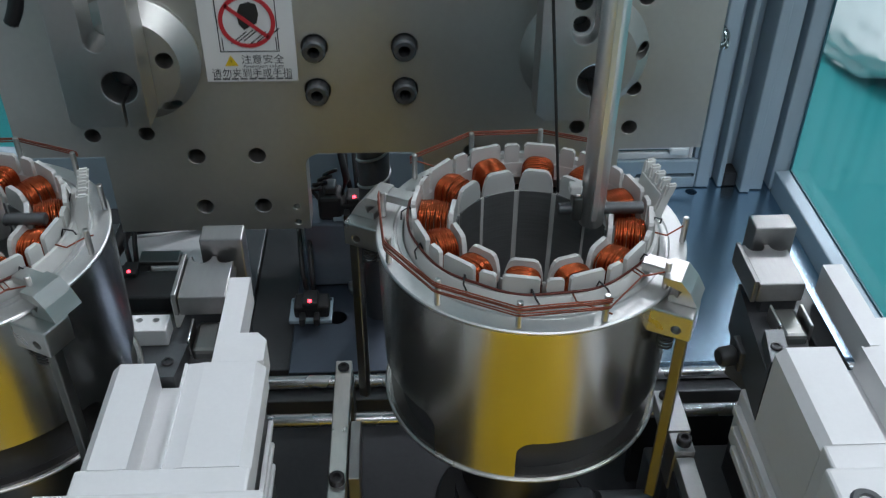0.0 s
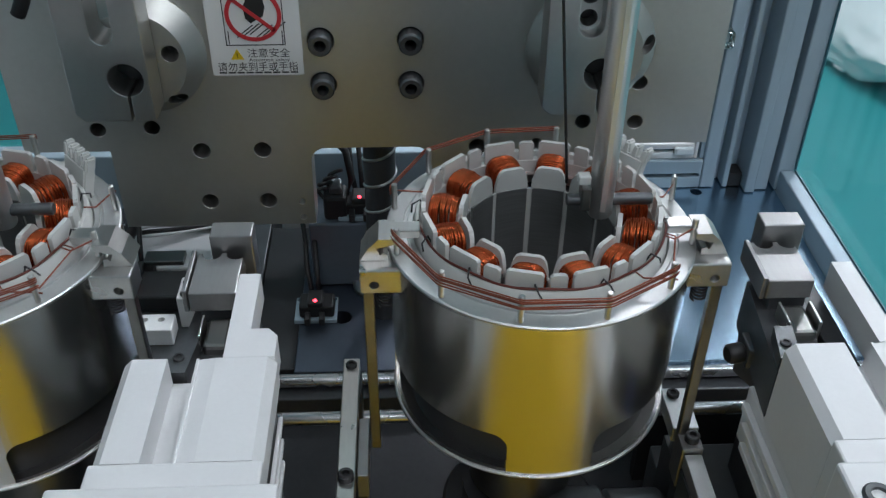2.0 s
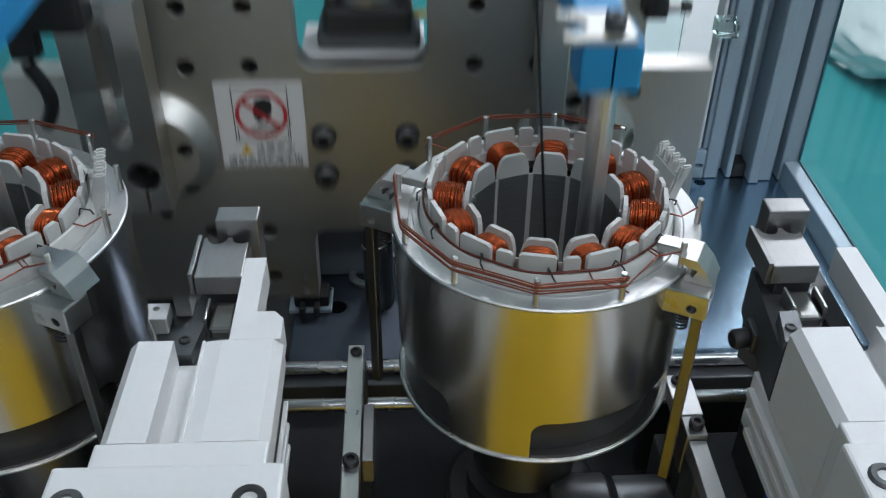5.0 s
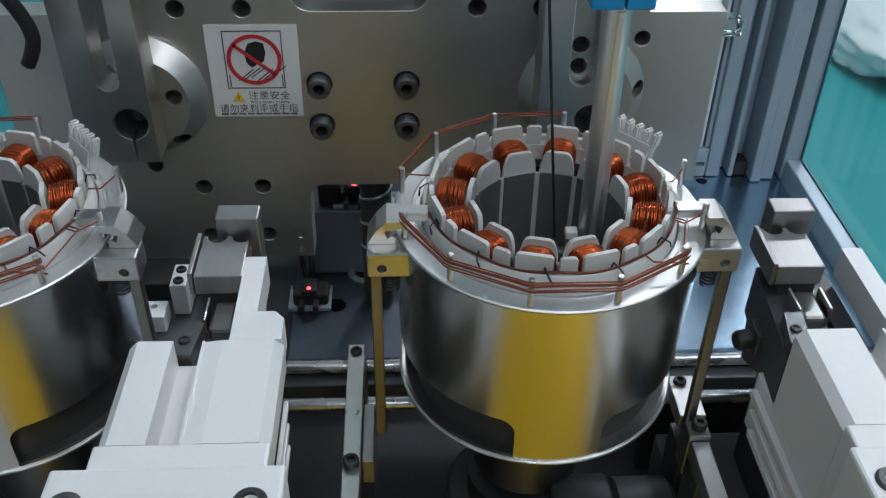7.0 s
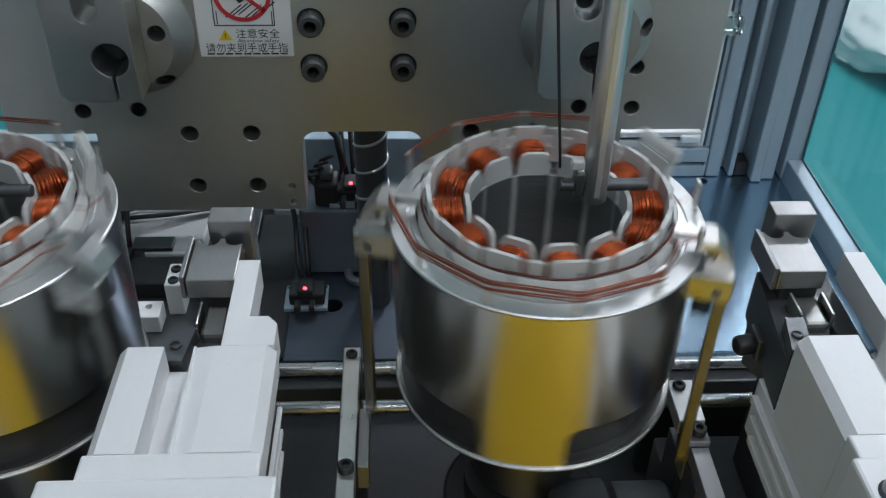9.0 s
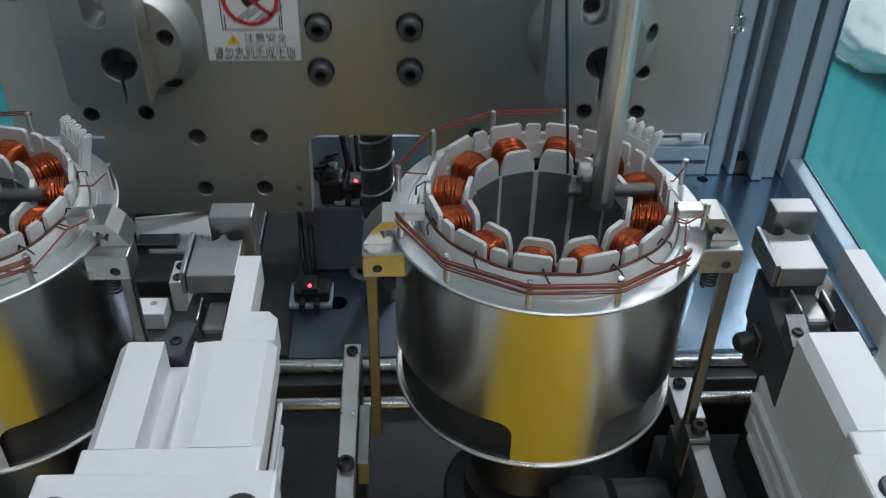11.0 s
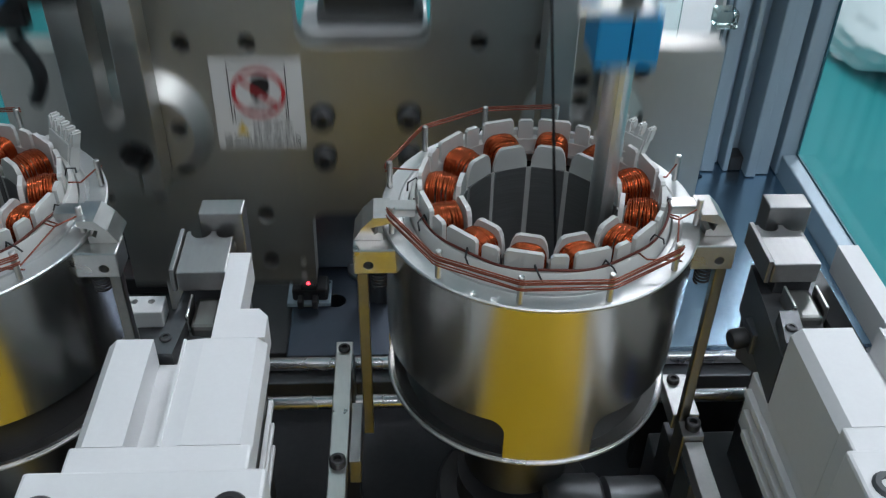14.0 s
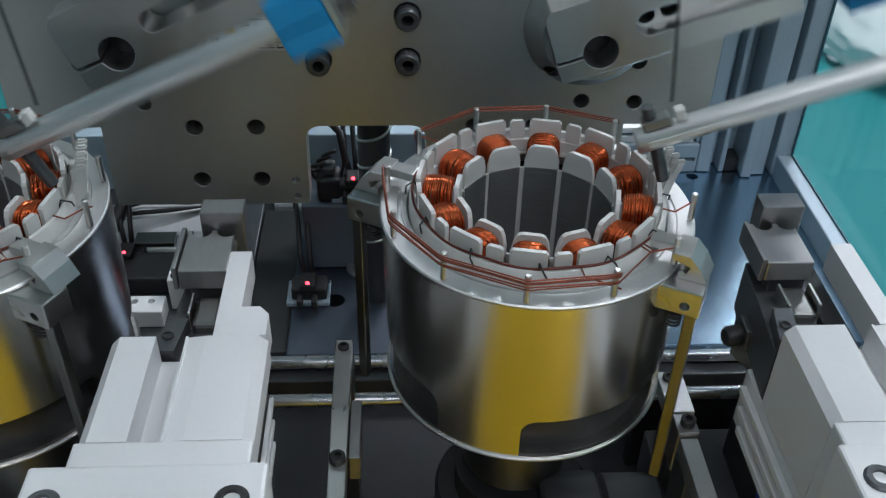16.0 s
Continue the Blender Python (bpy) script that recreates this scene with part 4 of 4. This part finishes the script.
def carriage_extras():
    # shock absorber on one side, dark actuator and hose on the other
    smooth(part("damper_body", rod((0.0875, 0.168, 0.2640), (0.0875, 0.168, 0.330), 0.0068, 24, bev=0.002), BLACK, car, "black damper body"))
    part("damper_foot", box(0.0800, 0.0942, 0.162, 0.1795, 0.2605, 0.2750, 0.002), BLACK, car)
    smooth(part("damper_thread", rod((0.0943, 0.168, 0.2675), (0.1020, 0.168, 0.2675), 0.0042, 16, bev=0.0005), STEEL, car))
    smooth(part("damper_tip", rod((0.1021, 0.168, 0.2675), (0.1090, 0.168, 0.2675), 0.0044, 16, bev=0.001), BLACK, car))
    part("rear_beam", box(-0.250, 0.040, 0.2520, 0.2700, 0.2580, 0.3050, 0.002), BLACK, car, "black cable beam behind the plate")
    part("actuator", box(-0.2800, -0.2410, 0.1150, 0.1385, 0.2750, 0.3250, 0.003), BLACK, car, "black actuator block")
    part("actuator_foot", box(-0.2860, -0.2700, 0.1180, 0.1300, 0.2590, 0.2748, 0.002), BLACK, car)
    pts = []
    for k in range(25):
        u = k / 24
        pts.append((-0.2795 + 0.0085 * math.sin(u * 2.6) - 0.006 * max(0, u - 0.6), 0.122, 0.2560 - 0.040 * u))
    part("hose", sweep(pts, 0.0042, 10), BLACK, car, "short black hose")
    smooth(part("hose_fitting", rod((-0.2800, 0.122, 0.2560), (-0.2796, 0.126, 0.2660), 0.0032, 14, bev=0.0004), STEEL, car))


carriage_extras()


# ---- ball screw, wires and sensors behind the fixtures ----
def screw_shaft():
    s = thing("ball_screw", "dark steel ball screw standing on the machine bed", "ball screw", at=(PX + 0.004, 0.222, 0))
    smooth(part("shaft", rod((0, 0, -0.085), (0, 0, 0.75), 0.0118, 32), GREY, s))
    pts = []
    for k in range(620):
        a = k * 0.35
        pts.append((0.0119 * math.cos(a), 0.0119 * math.sin(a), -0.04 + k * 0.00125))
    part("thread", sweep(pts, 0.0012, 5), STEEL, s, "bright screw thread")
    return s


HEAD = [screw_shaft()]


def wire(x):
    w = thing("magnet_wire", "thin dark enamelled wire hanging down to the needle", "wire", "magnet wires")
    part("strand", sweep([(0, 0, -0.002), (-0.0004, 0.0003, 0.004), (-0.0050, 0.001, 0.05), (-0.025, 0.004, 0.25), (-0.060, 0.01, 0.6)], 0.0007, 8), BLACK, w)
    return w


WIRES = [wire(0), wire(-P)]


def sensor(x, y, z, back=0.0):
    """A black sensor lying on a pale foot plate at height z, its cables rising behind."""
    s = thing("photo_sensor", "black photoelectric sensor with a lit red LED on a foot plate", "sensor", "photo sensors", at=(x, y, z))
    ft = part("foot_plate", box(-0.0135, 0.0135, -0.0105, 0.0125, 0.0, 0.003, 0.0006), PROFILE, s, "pale aluminium foot plate")
    c = rod((-0.011, 0.010, -0.01), (-0.011, 0.010, 0.01), 0.0018, 12)
    join(c, rod((0.011, 0.010, -0.01), (0.011, 0.010, 0.01), 0.0018, 12))
    carve(ft, c)
    HEAD.append(s)
    s.scale = (1.27, 1.27, 1.27)
    part("body", box(-0.010, 0.012, -0.0085, 0.0065, 0.0032, 0.012, 0.0015), BLACK, s)
    part("head", box(-0.0045, 0.0055, -0.010, 0.004, 0.0122, 0.0165, 0.0012), BLACK, s)
    for k in (-1, 1):
        part("fork", box(k * 0.0045 - 0.0018, k * 0.0045 + 0.0018, -0.0165, -0.0088, 0.0032, 0.009, 0.0008), BLACK, s)
    smooth(part("led", lathe([(0, -0.0002), (0.0013, 0), (0.0011, 0.0008), (0.0006, 0.0012), (0, 0.0013)], 12), LED, s, "glowing red LED")).matrix_local = pose(0.0005, -0.0075, 0.0164, 30)
    for k in (-1, 1):
        pts = [(0.002 * k, 0.006, 0.010), (0.003 * k - 0.002, 0.014, 0.022), (-0.004 + 0.003 * k, 0.032, 0.040), (-0.007 + 0.006 * k, 0.060, 0.062 + 0.006 * k)]
        part("cable", sweep(pts, 0.0017, 8), BLACK, s)
    return s


sensor(-0.1453, 0.2205, -0.0848)
sensor(-0.1085, 0.2720, -0.0208)
sensor(-0.2995, 0.2700, -0.0898)


def platform():
    """The sliding platform behind the fixtures that carries the winding head sideways."""
    p = thing("slide_platform", "dark blued steel slide platform with drilled holes", "platform")
    pl = part("plate", box(-0.1585, 0.085, 0.152, 0.360, -0.105, -0.085, 0.001), SLIDE, p)
    c = bmesh.new()
    for x, y, r in ((-0.1255, 0.287, 0.0078), (-0.1244, 0.215, 0.0078), (-0.1485, 0.288, 0.005)):
        join(c, rod((x, y, -0.2), (x, y, 0.0), r, 24))
    carve(pl, c, 0.0006)
    part("under_plate", box(-0.157, 0.083, 0.16, 0.355, -0.115, -0.1055, 0.001), DARK, p)
    ring = lathe([(0.009, 0), (0.0155, 0), (0.0155, 0.0035), (0.0138, 0.0048), (0.011, 0.0048), (0.009, 0.0035), (0.009, 0)], 36)
    smooth(part("bushing", turn(ring, pose(-0.1010, 0.2535, -0.0848)), STEEL, p, "polished steel bushing ring"))
    part("side_plate", box(-0.46, -0.196, 0.152, 0.360, -0.105, -0.090, 0.001), GREY, p, "dark grey steel side plate")
    part("cross_beam", box(-0.1955, -0.159, 0.165, 0.355, -0.110, -0.094, 0.001), DARK, p)
    # The box's lighter colour stands in for light grazing the platform's rear.
    part("sensor_box", box(-0.150, -0.095, 0.256, 0.296, -0.0848, -0.0210, 0.002), BOXP, p, "dark blue-grey sensor box, lightened for light on the platform rear")
    HEAD.append(p)


platform()


def cabling():
    # pale valve block and cables seen past the carriage
    v = thing("valve_block", "pale grey valve block with black cables", "valve block", at=(-0.283, 0.302, -0.0898))
    HEAD.append(v)
    part("body", box(-0.040, 0.046, -0.028, 0.040, 0.0, 0.014, 0.002), ALU, v)
    part("cover", box(-0.012, 0.022, -0.026, -0.010, 0.0142, 0.019, 0.001), JAW, v)
    for k in range(6):
        pts = [(-0.040, 0.010 + 0.004 * k, 0.018), (-0.012, 0.004 + 0.006 * k, 0.024 + 0.001 * k), (0.018, 0.016 + 0.005 * k, 0.020), (0.046, 0.028 + 0.002 * k, 0.017)]
        part("cable", sweep(pts, 0.0013 + 0.0008 * (k == 1), 8), BLACK if k in (1, 3) else ALU, v)
    pts = [(-0.040, -0.030, 0.016), (-0.030, -0.012, 0.026), (-0.016, 0.010, 0.050), (-0.004, 0.036, 0.090)]
    part("conduit", sweep(pts, 0.0062, 12), BLACK, v, "thick black conduit")
    part("rear_box", box(-0.020, 0.034, -0.070, -0.034, 0.0, 0.016, 0.002), BLACK, v)
    v = thing("valve_block", "pale grey valve block behind the ball screw", "valve block", at=(-0.115, 0.385, -0.12))
    HEAD.append(v)
    part("body", box(-0.075, 0.095, -0.010, 0.100, 0.0, 0.020, 0.004), ALU, v)
    part("cover", box(-0.040, -0.012, 0.004, 0.026, 0.0202, 0.046, 0.004), WALLP, v)
    part("cover", box(0.034, 0.056, 0.004, 0.034, 0.0202, 0.052, 0.004), ALU, v)
    for k in range(3):
        part("rib", box(-0.052, 0.072, 0.050 + 0.014 * k, 0.056 + 0.014 * k, 0.0202, 0.026 + 0.004 * k, 0.001), TEALP if k == 1 else WALLP, v)
    for k in range(4):
        pts = [(-0.008 + 0.006 * k, -0.050, 0.076), (-0.026 + 0.006 * k, -0.056, 0.088), (-0.036 + 0.004 * k, -0.064, 0.062), (-0.032 + 0.003 * k, -0.068, 0.036)]
        part("cable", sweep(pts, 0.0023, 8), BLACK, v)
    t = thing("terminal_block", "small steel terminal block with two screws", "block", at=(-0.2475, 0.228, -0.0898))
    HEAD.append(t)
    part("body", box(-0.0065, 0.0065, -0.016, 0.012, 0.0, 0.030, 0.001), ALU, t)
    for y in (-0.010, 0.004):
        cap_screw("screw", (0, y, 0.030), 0.0042, t, "z", h=0.002)
    t = thing("rail_block", "pale aluminium block with two dark holes", "block", at=(-0.274, 0.203, -0.0898))
    HEAD.append(t)
    b = part("body", box(-0.018, 0.018, -0.012, 0.008, 0.0, 0.016, 0.001), ALU, t)
    c = rod((-0.005, 0.001, 0.010), (-0.005, 0.001, 0.03), 0.0028, 16)
    join(c, rod((0.008, 0.001, 0.010), (0.008, 0.001, 0.03), 0.0028, 16))
    carve(b, c)
    k = thing("blue_cap", "small round blue plastic cap", "cap", at=(0.1235, -0.068, -0.12))
    smooth(part("cap", lathe([(0, 0), (0.006, 0), (0.006, 0.14), (0.005, 0.144), (0, 0.145)], 24), KNOB, k))


cabling()


def cable_loops():
    """A black plug and its looped cables beside the ball screw."""
    b = thing("cable_plug", "black plug with looped black cables beside the ball screw", "plug", at=(-0.124, 0.270, -0.0208))
    HEAD.append(b)
    part("body", box(-0.013, 0.006, -0.010, 0.012, 0.0, 0.022, 0.003), BLACK, b)
    part("collar", box(-0.008, 0.002, -0.006, 0.008, 0.0222, 0.030, 0.002), GREY, b)
    for k in range(4):
        pts = []
        for q in range(17):
            w = math.pi * q / 16
            pts.append((-0.010 + 0.004 * k - 0.010 * math.sin(w), -0.004 + 0.004 * k + 0.006 * math.sin(2 * w), 0.014 + (0.014 + 0.003 * k) * (1 - math.cos(w)) / 2 + 0.006 * math.sin(w)))
        part("cable", sweep(pts, 0.0016, 8), BLACK, b)
    part("conduit", sweep([(0.004, 0.004, 0.010), (0.010, 0.006, 0.030), (0.006, 0.012, 0.052), (-0.010, 0.030, 0.060)], 0.0030, 10), BLACK, b)


cable_loops()

# ---- movement ----
# Height of the carriage in millimetres below its top position, and its sideways feed.
LIFT = [
    (0, -4.5), (0.1, -0.7), (0.2, -53.9), (0.3, -85), (0.4, -100.3), (0.5, -82.1), (0.6, -17.7), (0.7, -2.8),
    (0.8, -24.7), (0.9, -60), (1, -102), (1.1, -97.1), (1.2, -44.4), (1.3, -12.9), (1.4, -14.5), (1.5, -49.2),
    (1.6, -102.1), (1.7, -102.2), (1.8, -53.1), (1.9, -21.2), (2, -0.9), (2.1, -21.6), (2.2, -91.1), (2.3, -104.9),
    (2.4, -78.6), (2.5, -45.4), (2.6, 0), (2.7, -13.4), (2.8, -82.7), (2.9, -100), (3, -85), (3.1, -73.5),
    (3.2, -9.2), (3.3, -0.3), (3.4, -34.8), (3.5, -74.4), (3.6, -101.2), (3.7, -90.7), (3.8, -26.2), (3.9, -7.2),
    (4, -12), (4.1, -41.4), (4.2, -98.6), (4.25, -101.5), (4.4, -49.2), (4.55, -2), (4.7, -44.3), (4.9, -101.5),
    (5.05, -49.2), (5.22, -1), (5.9, -1), (6.3, -10.6), (6.4, -16.4), (6.5, -18.8), (6.6, -23.4), (6.7, -27.1),
    (6.9, -36.8), (7, -41.6), (7.1, -44.3), (7.3, -52), (7.5, -61.1), (7.7, -69.5), (7.9, -76.7), (8.1, -88),
    (8.3, -97.4), (8.5, -102.8), (8.6, -96.2), (8.7, -83.3), (8.8, -33.8), (8.9, -15.7), (9, -0.1), (9.1, -1.8),
    (9.2, -36.1), (9.3, -67), (9.45, -96.5), (9.55, -101.5), (9.65, -93.6), (9.85, -27.6), (10, -1), (10.15, -14.8),
    (10.35, -86.7), (10.48, -101.5), (10.6, -88.7), (10.8, -23.6), (10.93, -1), (11.05, -19.7), (11.2, -70.9), (11.3, -92.7),
    (11.4, -101.2), (11.5, -88), (11.6, -41.3), (11.7, -20.7), (11.8, 0), (11.9, 0), (12, -27.8), (12.1, -55),
    (12.2, -94.2), (12.3, -101.3), (12.4, -93.7), (12.5, -78), (12.6, -29.6), (12.7, -11.1), (12.8, 0), (12.9, -4.1),
    (13, -44), (13.1, -71.8), (13.2, -98.9), (13.3, -100.2), (13.4, -85.4), (13.5, -54.2), (13.6, -9.7), (13.7, -3.4),
    (13.8, -3.7), (13.9, -20.5), (14, -70.6), (14.1, -98.8), (14.2, -99.3), (14.3, -97), (14.4, -63.6), (14.5, -40.4),
    (14.6, -11.8), (14.7, 0), (16, 0),
]
FEED = [(0.0, 7.6), (1.6, 7.6), (3.5, 3.8), (4.4, 2.0), (5.2, 0.0), (9.2, 0.0), (11.3, 4.2), (12.5, 6.0), (14.5, 8.0), (16.0, 8.0)]
SWING = [(0.0, 0), (15.56, 0), (15.7, 24), (15.8, 46), (15.9, 57), (16.0, 71)]
# Moments at which the fixtures swing between their two stops.
STOPS = [(0.02, 0.10), (0.32, 0.39), (0.69, 0.79), (0.95, 1.07), (1.31, 1.39), (1.61, 1.69), (1.91, 1.99), (2.27, 2.38), (2.55, 2.66), (2.91, 2.99), (3.24, 3.36), (3.52, 3.60), (3.91, 3.99), (4.22, 4.32),
         (4.54, 4.64), (4.88, 4.98), (5.20, 5.30), (8.51, 8.60), (8.94, 9.06), (9.50, 9.60), (9.96, 10.06), (10.42, 10.52), (10.88, 10.98), (11.31, 11.39), (11.77, 11.88), (12.31, 12.39), (12.71, 12.79),
         (13.24, 13.36), (13.71, 13.79), (14.15, 14.26), (14.64, 14.77), (14.82, 15.00)]
TURN = -27.0


def feed(t):
    return 0.001 * float(np.interp(t, [a for a, _ in FEED], [b for _, b in FEED]))


def lift(t):
    return 0.001 * float(np.interp(t, [a for a, _ in LIFT], [b for _, b in LIFT]))


def motions():
    walk(car, [(t, pose(feed(t), 0, 0.001 * z)) for t, z in LIFT])
    for arm, px, fy, pz in ARMS:
        k = 1.0 if px > 0 else 0.92
        walk(arm, [(t, pose(px, fy, pz, 0, k * a, 0)) for t, a in SWING])
    for ob in HEAD:
        x, y, z = ob.location
        walk(ob, [(t, pose(x + 0.001 * f, y, z)) for t, f in FEED])
    rows, state = [(0.0, 1)], 1
    for a, b in STOPS:
        rows.append((a, state))
        state = 1 - state
        rows.append((b, state))
    rows.append((16.0, state))
    for things in (FIX, STA):
        for k, ob in enumerate(things):
            walk(ob, [(t, pose(CX - k * P, 0, 0, 0, 0, TURN * s)) for t, s in rows])
    turns = [t for t, _ in LIFT if t < 15.56] + [15.56, 15.7, 15.8, 15.9, 16.0]
    for k, w in enumerate(WIRES):
        track = []
        for t in turns:
            a = radians(float(np.interp(t, [s for s, _ in SWING], [d for _, d in SWING])))
            dx, dz = 0.0053 - PIVX, 0.1830 - PIVZ
            x = PIVX + dx * math.cos(a) + dz * math.sin(a) + feed(t) - k * P
            z = PIVZ - dx * math.sin(a) + dz * math.cos(a) + lift(t)
            track.append((t, pose(x, 0, z)))
        walk(w, track)


motions()
